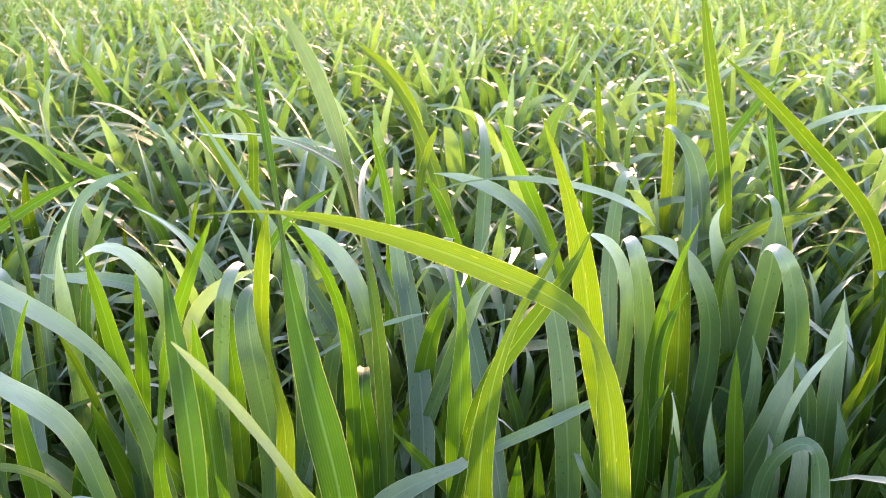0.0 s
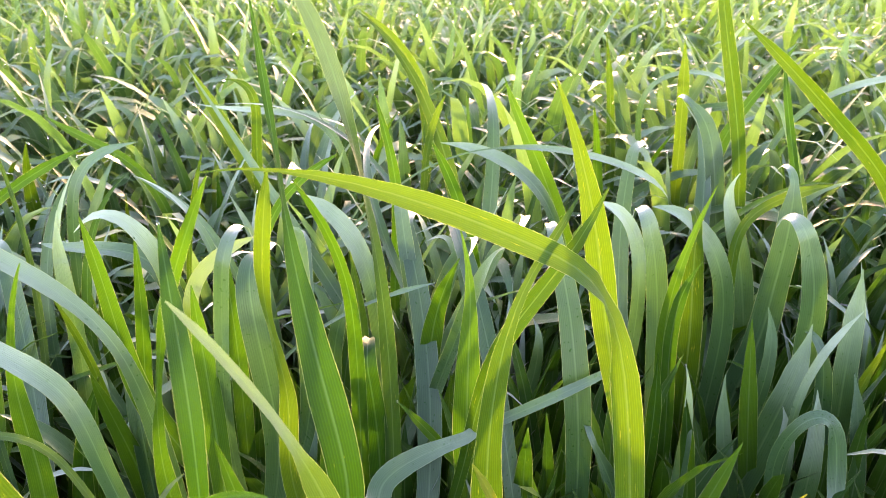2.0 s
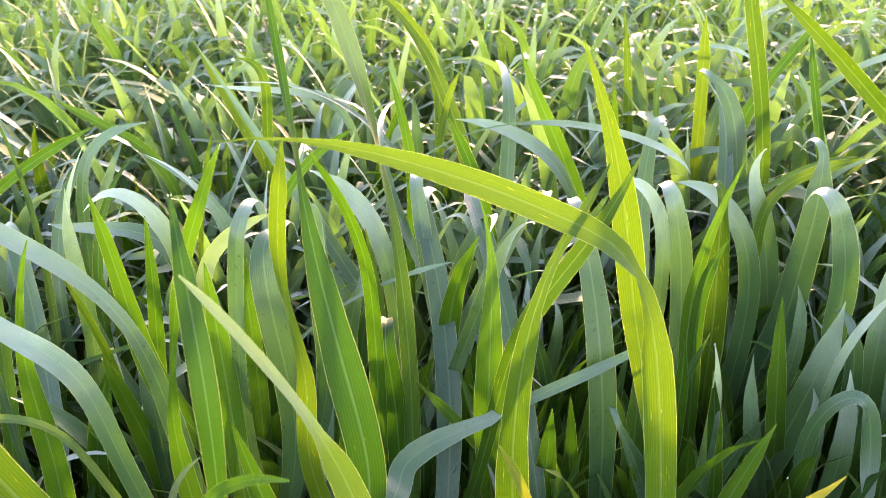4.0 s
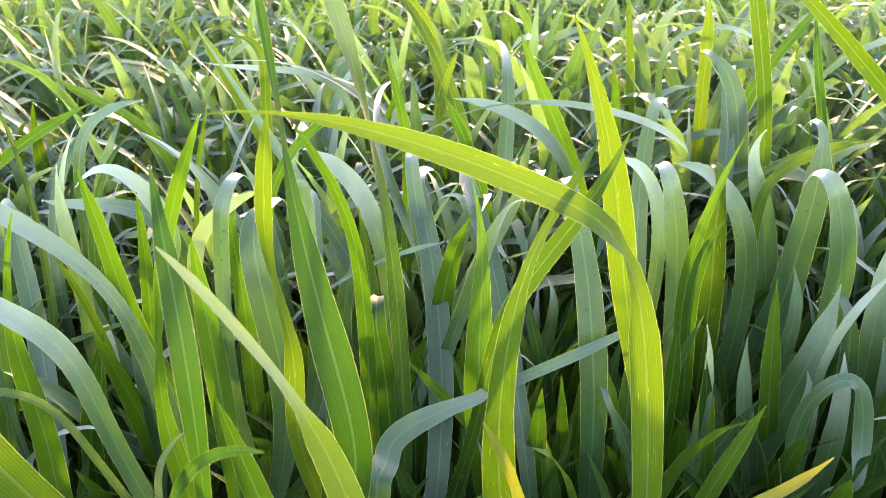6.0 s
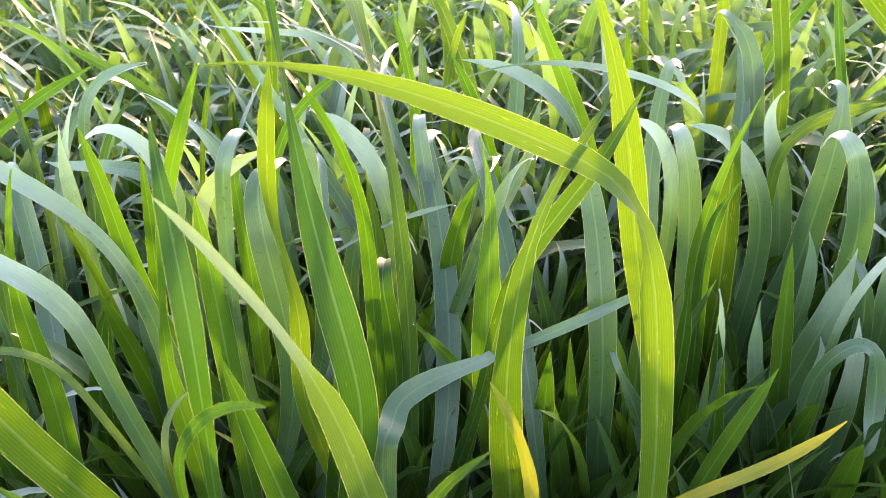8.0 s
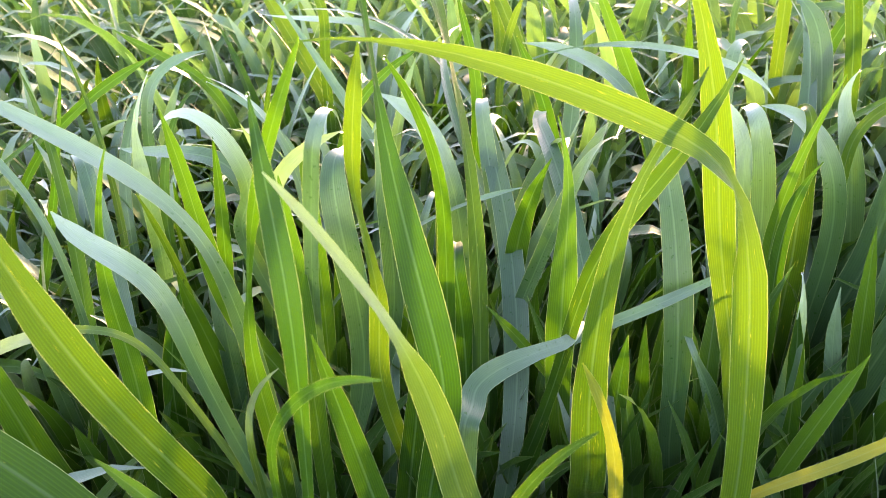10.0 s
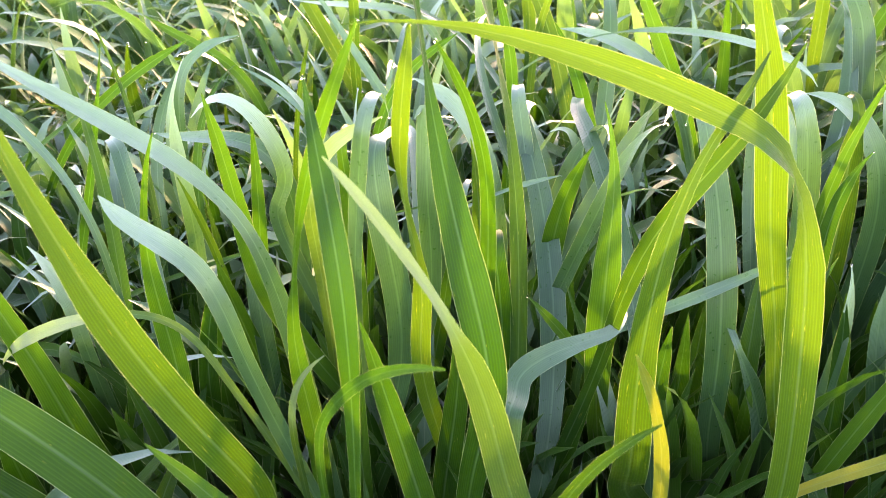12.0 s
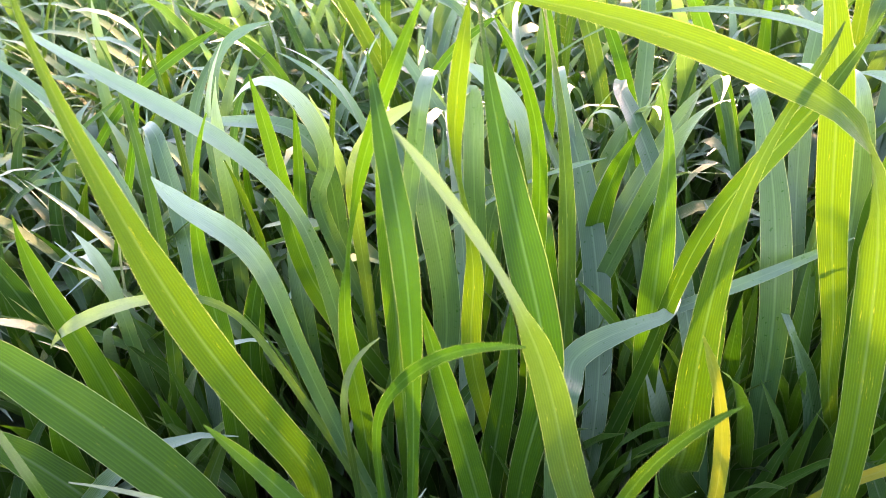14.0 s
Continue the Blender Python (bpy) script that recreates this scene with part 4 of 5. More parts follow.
blade(plant, [(0.366, 0.821, 0.020), (0.368, 0.821, 0.088), (0.382, 0.820, 0.181), (0.386, 0.820, 0.301), (0.427, 0.820, 0.403), (0.537, 0.819, 0.427), (0.581, 0.818, 0.419)], [(0, 5), (0.55, 8), (0.69, 7.8), (0.78, 8.3), (0.85, 10.5), (0.94, 9.3), (1, 0.6)], LEAF_WAXY, "blue-green waxy leaf")
plant = plant_at(0.206, 0.655, "young wheat plant with arching blue-green waxy blades")
shoot(plant, 0.206, 0.655, 0.07)
blade(plant, [(0.206, 0.655, 0.020), (0.177, 0.658, 0.095), (0.144, 0.661, 0.200), (0.109, 0.665, 0.334), (0.065, 0.669, 0.413), (0.053, 0.673, 0.449)], [(0, 10), (0.5, 18.1), (0.62, 18.2), (0.75, 16.2), (0.89, 9.8), (1, 0.6)], LEAF, "long bright green leaf")
blade(plant, [(0.185, 0.616, 0.020), (0.169, 0.618, 0.077), (0.148, 0.619, 0.160), (0.121, 0.620, 0.260), (0.095, 0.622, 0.362), (0.029, 0.624, 0.392), (-0.010, 0.627, 0.395)], [(0, 5.2), (0.6, 9.4), (0.68, 11.1), (0.76, 14.5), (0.85, 15.7), (0.93, 11.2), (1, 0.6)], LEAF_WAXY, "blue-green waxy leaf")
plant = plant_at(-0.322, 0.602, "young wheat plant with long sunlit blades flecked with yellow")
shoot(plant, -0.322, 0.602, 0.07)
blade(plant, [(-0.322, 0.602, 0.020), (-0.269, 0.601, 0.104), (-0.198, 0.600, 0.216), (-0.092, 0.599, 0.325), (0.018, 0.598, 0.426), (0.188, 0.597, 0.381), (0.205, 0.597, 0.350)], [(0, 5), (0.75, 1.7), (0.79, 6.8), (0.84, 7.6), (0.88, 8.1), (0.93, 8.6), (1, 0.6)], LEAF_WAXY, "blue-green waxy leaf")
blade(plant, [(-0.284, 0.560, 0.020), (-0.274, 0.560, 0.094), (-0.254, 0.560, 0.212), (-0.243, 0.560, 0.333), (-0.215, 0.560, 0.406)], [(0, 5), (0.84, 4.6), (0.89, 4.6), (0.95, 3.6), (1, 0.6)], LEAF_SUNLIT_SPOTTED, "sunlit green leaf flecked with yellow")
plant = plant_at(0.010, 0.452, "young wheat plant with upright bright green blades")
shoot(plant, 0.010, 0.452, 0.07)
blade(plant, [(0.010, 0.452, 0.020), (-0.008, 0.453, 0.088), (-0.026, 0.452, 0.173), (-0.017, 0.448, 0.268), (-0.010, 0.439, 0.329), (0.007, 0.426, 0.368)], [(0, 9.2), (0.39, 16.7), (0.61, 17.7), (0.76, 16.2), (0.9, 11.5), (1, 0.6)], LEAF, "long bright green leaf")
blade(plant, [(0.005, 0.440, 0.020), (0.001, 0.440, 0.066), (-0.004, 0.440, 0.140), (-0.002, 0.440, 0.214), (0.001, 0.440, 0.261)], [(0, 8.1), (0.4, 14.7), (0.69, 14), (0.88, 10.3), (1, 0.6)], LEAF, "long bright green leaf")
plant = plant_at(-0.136, 0.451, "young wheat plant with blue-green blades folded over at the top")
shoot(plant, -0.136, 0.451, 0.07)
blade(plant, [(-0.136, 0.451, 0.020), (-0.137, 0.408, 0.048), (-0.133, 0.365, 0.139), (-0.142, 0.321, 0.279), (-0.105, 0.282, 0.431)], [(0, 5), (0.94, 7.2), (0.97, 8.1), (1, 7.3)], LEAF_WAXY, "blue-green waxy leaf", fold=0.055)
blade(plant, [(-0.144, 0.431, 0.020), (-0.167, 0.423, 0.054), (-0.199, 0.414, 0.098), (-0.229, 0.402, 0.160), (-0.282, 0.388, 0.210), (-0.279, 0.371, 0.263), (-0.296, 0.353, 0.289)], [(0, 7.6), (0.46, 13.7), (0.53, 13.5), (0.66, 13.4), (0.82, 12.2), (0.94, 9.6), (1, 0.6)], LEAF_WAXY, "blue-green waxy leaf")
blade(plant, [(-0.180, 0.450, 0.020), (-0.175, 0.455, 0.087), (-0.167, 0.461, 0.187), (-0.151, 0.468, 0.311), (-0.144, 0.476, 0.395), (-0.084, 0.485, 0.426)], [(0, 5), (0.84, 7), (0.89, 7), (0.93, 6.9), (0.97, 5.4), (1, 0.6)], LEAF, "long bright green leaf")
blade(plant, [(-0.126, 0.420, 0.020), (-0.117, 0.420, 0.075), (-0.114, 0.420, 0.163), (-0.092, 0.420, 0.245), (-0.087, 0.420, 0.295)], [(0, 6.6), (0.55, 12.1), (0.74, 13.1), (0.86, 9), (1, 0.6)], LEAF, "long bright green leaf")
plant = plant_at(-0.055, 0.360, "young wheat plant with blue-green blades folded over at the top")
shoot(plant, -0.055, 0.360, 0.07)
blade(plant, [(-0.055, 0.360, 0.020), (-0.052, 0.360, 0.078), (-0.050, 0.360, 0.171), (-0.046, 0.360, 0.263), (-0.052, 0.360, 0.318)], [(0, 8.2), (0.76, 14.8), (0.91, 14.2), (1, 12.5)], LEAF, "long bright green leaf", fold=0.055)
blade(plant, [(-0.021, 0.330, 0.020), (-0.017, 0.330, 0.059), (-0.015, 0.330, 0.118), (-0.008, 0.330, 0.196), (0.006, 0.330, 0.249), (0.012, 0.330, 0.282)], [(0, 8.9), (0.35, 16.2), (0.6, 13.7), (0.78, 10.5), (0.93, 3.5), (1, 0.6)], LEAF, "long bright green leaf")
plant = plant_at(-0.183, 0.410, "young wheat plant with arching blue-green waxy blades")
shoot(plant, -0.183, 0.410, 0.07)
blade(plant, [(-0.183, 0.410, 0.020), (-0.182, 0.406, 0.092), (-0.181, 0.401, 0.192), (-0.174, 0.396, 0.306), (-0.178, 0.389, 0.380), (-0.119, 0.383, 0.404)], [(0, 5.4), (0.8, 9.8), (0.88, 9.5), (0.93, 8.7), (0.96, 7.4), (1, 0.6)], LEAF_PALE, "pale grey-green leaf")
blade(plant, [(-0.239, 0.417, 0.020), (-0.234, 0.400, 0.116), (-0.228, 0.381, 0.228), (-0.231, 0.358, 0.309), (-0.212, 0.330, 0.339)], [(0, 9.9), (0.31, 17.9), (0.51, 15.9), (0.71, 10.7), (1, 0.6)], LEAF, "long bright green leaf")
blade(plant, [(-0.229, 0.380, 0.020), (-0.225, 0.380, 0.080), (-0.222, 0.380, 0.175), (-0.221, 0.380, 0.268), (-0.215, 0.380, 0.321)], [(0, 7.5), (0.68, 13.7), (0.81, 13.9), (0.93, 11.5), (1, 0.6)], LEAF_WAXY, "blue-green waxy leaf")
plant = plant_at(0.139, 0.420, "young wheat plant with upright bright green blades")
shoot(plant, 0.139, 0.420, 0.07)
blade(plant, [(0.139, 0.420, 0.020), (0.139, 0.420, 0.056), (0.137, 0.420, 0.113), (0.130, 0.420, 0.189), (0.130, 0.420, 0.245), (0.128, 0.420, 0.280)], [(0, 10.6), (0.11, 19.2), (0.4, 17.1), (0.65, 14.6), (0.86, 11.7), (1, 0.6)], LEAF, "long bright green leaf")
blade(plant, [(0.139, 0.400, 0.020), (0.144, 0.400, 0.074), (0.150, 0.400, 0.162), (0.152, 0.400, 0.251), (0.146, 0.400, 0.308)], [(0, 6.4), (0.47, 11.7), (0.68, 11.9), (0.85, 10), (1, 0.6)], LEAF, "long bright green leaf")
plant = plant_at(-0.269, 0.172, "young wheat plant with pale grey-green twisted blades")
shoot(plant, -0.269, 0.172, 0.07)
blade(plant, [(-0.269, 0.172, 0.020), (-0.264, 0.172, 0.091), (-0.258, 0.173, 0.183), (-0.249, 0.173, 0.289), (-0.255, 0.172, 0.349), (-0.252, 0.170, 0.366)], [(0, 5), (0.68, 3.8), (0.75, 3.7), (0.81, 3.5), (0.9, 2.6), (1, 0.6)], LEAF_PALE, "pale grey-green leaf")
plant = plant_at(-0.351, 0.482, "young wheat plant with arching blue-green waxy blades")
shoot(plant, -0.351, 0.482, 0.07)
blade(plant, [(-0.351, 0.482, 0.020), (-0.332, 0.472, 0.089), (-0.314, 0.461, 0.182), (-0.290, 0.448, 0.297), (-0.281, 0.432, 0.374), (-0.261, 0.414, 0.409)], [(0, 6.7), (0.44, 12.1), (0.59, 11.9), (0.72, 11.7), (0.85, 9.8), (1, 0.6)], LEAF_WAXY, "blue-green waxy leaf")
plant = plant_at(-0.209, 0.846, "young wheat plant with long sunlit blades flecked with yellow")
shoot(plant, -0.209, 0.846, 0.07)
blade(plant, [(-0.209, 0.846, 0.020), (-0.222, 0.848, 0.073), (-0.228, 0.850, 0.163), (-0.260, 0.852, 0.284), (-0.306, 0.854, 0.375), (-0.335, 0.857, 0.436)], [(0, 8.4), (0.54, 15.3), (0.64, 17.8), (0.76, 20.1), (0.9, 15.7), (1, 0.6)], LEAF_SUNLIT_SPOTTED, "sunlit green leaf flecked with yellow")
plant = plant_at(-0.253, 0.798, "young wheat plant with long sunlit blades flecked with yellow")
shoot(plant, -0.253, 0.798, 0.07)
blade(plant, [(-0.253, 0.798, 0.020), (-0.253, 0.799, 0.105), (-0.243, 0.801, 0.220), (-0.247, 0.803, 0.344), (-0.227, 0.805, 0.423), (-0.272, 0.807, 0.423)], [(0, 7), (0.6, 12.7), (0.72, 12.5), (0.85, 11), (0.91, 9.1), (1, 0.6)], LEAF_SUNLIT_SPOTTED, "sunlit green leaf flecked with yellow")
plant = plant_at(-0.095, 0.817, "young wheat plant with arching blue-green waxy blades")
shoot(plant, -0.095, 0.817, 0.07)
blade(plant, [(-0.095, 0.817, 0.020), (-0.102, 0.821, 0.125), (-0.133, 0.826, 0.231), (-0.133, 0.830, 0.393), (-0.257, 0.834, 0.375), (-0.325, 0.838, 0.387)], [(0, 5), (0.53, 8.7), (0.65, 11), (0.75, 11.5), (0.88, 9.1), (1, 0.6)], LEAF_WAXY, "blue-green waxy leaf")
plant = plant_at(-0.114, 0.509, "young wheat plant with blue-green blades folded over at the top")
shoot(plant, -0.114, 0.509, 0.07)
blade(plant, [(-0.114, 0.509, 0.020), (-0.130, 0.518, 0.073), (-0.156, 0.528, 0.158), (-0.185, 0.538, 0.274), (-0.215, 0.549, 0.357), (-0.278, 0.558, 0.385)], [(0, 5), (0.81, 6.9), (0.86, 6.9), (0.9, 6.4), (0.95, 5.1), (1, 0.6)], LEAF_WAXY, "blue-green waxy leaf")
blade(plant, [(-0.090, 0.461, 0.020), (-0.093, 0.461, 0.083), (-0.094, 0.461, 0.177), (-0.100, 0.460, 0.265), (-0.084, 0.460, 0.306)], [(0, 7.4), (0.64, 13.5), (0.81, 13.7), (0.94, 12.6), (1, 5.9)], LEAF_WAXY, "blue-green waxy leaf", fold=0.055)
plant = plant_at(-0.058, 0.558, "young wheat plant with upright bright green blades")
shoot(plant, -0.058, 0.558, 0.07)
blade(plant, [(-0.058, 0.558, 0.020), (-0.057, 0.559, 0.087), (-0.054, 0.561, 0.176), (-0.054, 0.562, 0.282), (-0.043, 0.564, 0.374), (-0.057, 0.566, 0.425), (-0.064, 0.568, 0.454)], [(0, 5.3), (0.38, 9.6), (0.49, 9.3), (0.64, 9.8), (0.78, 9.5), (0.9, 6.7), (1, 0.6)], LEAF, "long bright green leaf")
plant = plant_at(0.055, 0.566, "young wheat plant with upright bright green blades")
shoot(plant, 0.055, 0.566, 0.07)
blade(plant, [(0.055, 0.566, 0.020), (0.047, 0.563, 0.099), (0.029, 0.559, 0.222), (0.021, 0.555, 0.348), (-0.016, 0.550, 0.418)], [(0, 6.1), (0.76, 11.1), (0.85, 11.3), (0.94, 9.2), (1, 0.6)], LEAF, "long bright green leaf")
plant = plant_at(0.297, 0.735, "young wheat plant with upright bright green blades")
shoot(plant, 0.297, 0.735, 0.07)
blade(plant, [(0.297, 0.735, 0.020), (0.301, 0.741, 0.079), (0.304, 0.748, 0.162), (0.308, 0.755, 0.266), (0.305, 0.765, 0.361), (0.357, 0.776, 0.419), (0.393, 0.789, 0.465)], [(0, 8.8), (0.53, 16), (0.61, 15.8), (0.72, 14.9), (0.86, 10.6), (0.94, 9.3), (1, 0.6)], LEAF, "long bright green leaf")
plant = plant_at(0.238, 0.896, "young wheat plant with long sunlit blades flecked with yellow")
shoot(plant, 0.238, 0.896, 0.07)
blade(plant, [(0.238, 0.896, 0.020), (0.231, 0.899, 0.109), (0.227, 0.901, 0.249), (0.216, 0.904, 0.387), (0.201, 0.907, 0.467)], [(0, 7.1), (0.53, 13), (0.66, 12.7), (0.85, 9.5), (1, 0.6)], LEAF_SUNLIT_SPOTTED, "sunlit green leaf flecked with yellow")
blade(plant, [(0.279, 0.901, 0.020), (0.276, 0.901, 0.092), (0.263, 0.901, 0.195), (0.264, 0.900, 0.303), (0.238, 0.900, 0.416), (0.347, 0.899, 0.422), (0.382, 0.898, 0.388)], [(0, 5), (0.47, 8.1), (0.64, 7.9), (0.71, 7.1), (0.84, 7), (0.93, 7.7), (1, 0.6)], LEAF_WAXY, "blue-green waxy leaf")
plant = plant_at(0.417, 0.677, "young wheat plant with upright bright green blades")
shoot(plant, 0.417, 0.677, 0.07)
blade(plant, [(0.417, 0.677, 0.020), (0.412, 0.687, 0.079), (0.406, 0.699, 0.175), (0.396, 0.712, 0.305), (0.367, 0.728, 0.396), (0.360, 0.746, 0.456)], [(0, 5.1), (0.59, 9.3), (0.7, 9.2), (0.81, 9), (0.91, 7.8), (1, 0.6)], LEAF, "long bright green leaf")
plant = plant_at(-0.320, 0.801, "young wheat plant with upright bright green blades")
shoot(plant, -0.320, 0.801, 0.07)
blade(plant, [(-0.320, 0.801, 0.020), (-0.334, 0.802, 0.104), (-0.359, 0.802, 0.203), (-0.380, 0.803, 0.326), (-0.463, 0.802, 0.353), (-0.499, 0.803, 0.381)], [(0, 7.2), (0.47, 13.1), (0.69, 12.7), (0.79, 12.6), (0.9, 10.6), (1, 0.6)], LEAF, "long bright green leaf")
plant = plant_at(-0.664, 0.587, "young wheat plant with upright bright green blades")
shoot(plant, -0.664, 0.587, 0.07)
blade(plant, [(-0.664, 0.587, 0.020), (-0.611, 0.594, 0.096), (-0.559, 0.602, 0.235), (-0.464, 0.611, 0.345), (-0.350, 0.622, 0.394)], [(0, 5), (0.76, 9), (0.86, 9.4), (0.93, 9.8), (1, 0.6)], LEAF, "long bright green leaf")
plant = plant_at(-0.402, 0.580, "young wheat plant with arching blue-green waxy blades")
shoot(plant, -0.402, 0.580, 0.07)
blade(plant, [(-0.402, 0.580, 0.020), (-0.399, 0.591, 0.098), (-0.387, 0.603, 0.201), (-0.382, 0.616, 0.319), (-0.370, 0.631, 0.384), (-0.314, 0.648, 0.390)], [(0, 5.9), (0.61, 10.7), (0.72, 10.6), (0.85, 11), (0.93, 11.5), (1, 0.6)], LEAF_WAXY, "blue-green waxy leaf")
plant = plant_at(-0.033, 0.746, "young wheat plant with long sunlit blades flecked with yellow")
shoot(plant, -0.033, 0.746, 0.07)
blade(plant, [(-0.033, 0.746, 0.020), (-0.036, 0.749, 0.108), (-0.030, 0.752, 0.236), (-0.036, 0.755, 0.358), (-0.006, 0.759, 0.414)], [(0, 5), (0.78, 8.4), (0.86, 8.2), (0.95, 7), (1, 0.6)], LEAF_SUNLIT_SPOTTED, "sunlit green leaf flecked with yellow")
plant = plant_at(-0.062, 0.947, "young wheat plant with long sunlit blades flecked with yellow")
shoot(plant, -0.062, 0.947, 0.07)
blade(plant, [(-0.062, 0.947, 0.020), (-0.049, 0.949, 0.101), (-0.046, 0.951, 0.214), (-0.023, 0.954, 0.359), (-0.066, 0.956, 0.448), (-0.128, 0.959, 0.491)], [(0, 9), (0.56, 16.3), (0.69, 17.4), (0.79, 17.2), (0.91, 12.6), (1, 0.6)], LEAF_SUNLIT_SPOTTED, "sunlit green leaf flecked with yellow")
plant = plant_at(0.267, 0.401, "young wheat plant with arching blue-green waxy blades")
shoot(plant, 0.267, 0.401, 0.07)
blade(plant, [(0.267, 0.401, 0.020), (0.272, 0.400, 0.068), (0.278, 0.400, 0.145), (0.277, 0.400, 0.224), (0.264, 0.400, 0.276)], [(0, 8.1), (0.53, 14.8), (0.71, 14.9), (0.88, 10.9), (1, 0.6)], LEAF_WAXY, "blue-green waxy leaf")
blade(plant, [(0.257, 0.419, 0.020), (0.246, 0.420, 0.066), (0.237, 0.420, 0.144), (0.210, 0.420, 0.222), (0.206, 0.420, 0.275)], [(0, 7.3), (0.46, 13.2), (0.69, 13.4), (0.86, 10), (1, 0.6)], LEAF_WAXY, "blue-green waxy leaf")
plant = plant_at(0.364, 0.440, "young wheat plant with arching blue-green waxy blades")
shoot(plant, 0.364, 0.440, 0.07)
blade(plant, [(0.364, 0.440, 0.020), (0.357, 0.440, 0.069), (0.347, 0.440, 0.146), (0.331, 0.440, 0.220), (0.316, 0.440, 0.262)], [(0, 7.6), (0.34, 13.9), (0.61, 14), (0.82, 11.2), (1, 0.6)], LEAF_WAXY, "blue-green waxy leaf")
plant = plant_at(0.233, 0.461, "young wheat plant with arching blue-green waxy blades")
shoot(plant, 0.233, 0.461, 0.07)
blade(plant, [(0.233, 0.461, 0.020), (0.244, 0.461, 0.084), (0.250, 0.461, 0.178), (0.266, 0.460, 0.265), (0.248, 0.460, 0.310)], [(0, 5.6), (0.64, 10.1), (0.76, 10.6), (0.89, 8.8), (1, 0.6)], LEAF_WAXY, "blue-green waxy leaf")

# ---- plants behind them ----
plant = plant_at(-0.049, 0.348, "young wheat plant with upright bright green blades")
shoot(plant, -0.049, 0.348, 0.07)
leaf(plant, 0.0169, [(-0.045, 0.324, 0.020), (-0.047, 0.473, 0.224), (-0.007, 0.551, 0.323), (0.034, 0.535, 0.360), (0.013, 0.401, 0.382)], kind=LEAF_WAXY, lift=1.5, label='blue-green waxy leaf', turn=4, twist=-17)
plant = plant_at(0.033, 0.314, "young wheat plant with upright bright green blades")
shoot(plant, 0.033, 0.314, 0.07)
leaf(plant, 0.0139, [(0.059, 0.299, 0.020), (0.051, 0.308, 0.231), (0.030, 0.389, 0.345), (-0.003, 0.542, 0.363)], kind=LEAF_WAXY, lift=1.5, label='blue-green waxy leaf', fold=0.06, turn=2, twist=-21, away=76)
plant = plant_at(-0.112, 0.332, "young wheat plant with blue-green blades folded over at the top")
shoot(plant, -0.112, 0.332, 0.07)
leaf(plant, 0.0151, [(-0.112, 0.332, 0.020), (-0.035, 0.447, 0.237), (0.042, 0.504, 0.359), (0.077, 0.487, 0.409), (0.038, 0.375, 0.401)], kind=LEAF_WAXY, lift=1.5, label='blue-green waxy leaf', turn=-4, twist=-21)
leaf(plant, 0.0130, [(-0.122, 0.308, 0.020), (-0.094, 0.307, 0.157), (-0.099, 0.396, 0.259), (-0.137, 0.576, 0.326)], kind=LEAF_WAXY, lift=1.5, label='blue-green waxy leaf', fold=0.05, turn=9, twist=8, away=132)
plant = plant_at(-0.51, 0.412, "young wheat plant with upright bright green blades")
shoot(plant, -0.51, 0.412, 0.07)
leaf(plant, 0.0068, [(-0.510, 0.412, 0.020), (-0.545, 0.407, 0.129), (-0.475, 0.416, 0.213), (-0.296, 0.441, 0.274), (-0.009, 0.485, 0.318)], turn=-8, twist=0)
leaf(plant, 0.0088, [(-0.498, 0.382, 0.020), (-0.456, 0.466, 0.163), (-0.390, 0.479, 0.304), (-0.300, 0.417, 0.447)], turn=19, twist=-7)
plant = plant_at(0.238, 0.599, "young wheat plant with arching blue-green waxy blades")
shoot(plant, 0.238, 0.599, 0.07)
leaf(plant, 0.0238, [(0.187, 0.619, 0.020), (0.262, 0.627, 0.191), (0.303, 0.702, 0.312), (0.307, 0.846, 0.384)], kind=LEAF_WAXY, lift=1.5, label='blue-green waxy leaf', turn=-20, twist=-19)
plant = plant_at(0.13, 0.505, "young wheat plant with blue-green blades folded over at the top")
shoot(plant, 0.13, 0.505, 0.07)
leaf(plant, 0.0107, [(0.101, 0.495, 0.020), (-0.048, 0.491, 0.292), (-0.107, 0.562, 0.416), (-0.071, 0.708, 0.394)], kind=LEAF_WAXY, lift=1.5, label='blue-green waxy leaf', turn=22, twist=16)
plant = plant_at(0.175, 0.472, "young wheat plant with blue-green blades folded over at the top")
shoot(plant, 0.175, 0.472, 0.07)
leaf(plant, 0.0169, [(0.199, 0.500, 0.020), (0.153, 0.529, 0.204), (0.150, 0.590, 0.326), (0.195, 0.684, 0.386)], kind=LEAF_WAXY, lift=1.5, label='blue-green waxy leaf', fold=0.03, turn=9, twist=-6, away=42)
plant = plant_at(0.157, 0.715, "young wheat plant with upright bright green blades")
shoot(plant, 0.157, 0.715, 0.07)
leaf(plant, 0.0105, [(0.148, 0.685, 0.020), (0.200, 0.682, 0.195), (0.269, 0.659, 0.307), (0.332, 0.623, 0.363), (0.349, 0.584, 0.368)], turn=-19, twist=20)
plant = plant_at(0.043, 0.452, "young wheat plant with arching blue-green waxy blades")
shoot(plant, 0.043, 0.452, 0.07)
leaf(plant, 0.0174, [(0.043, 0.452, 0.020), (0.010, 0.475, 0.100), (-0.052, 0.517, 0.200), (-0.141, 0.577, 0.321), (-0.256, 0.655, 0.466)], kind=LEAF_WAXY, lift=1.5, label='blue-green waxy leaf', turn=-17, twist=-22)
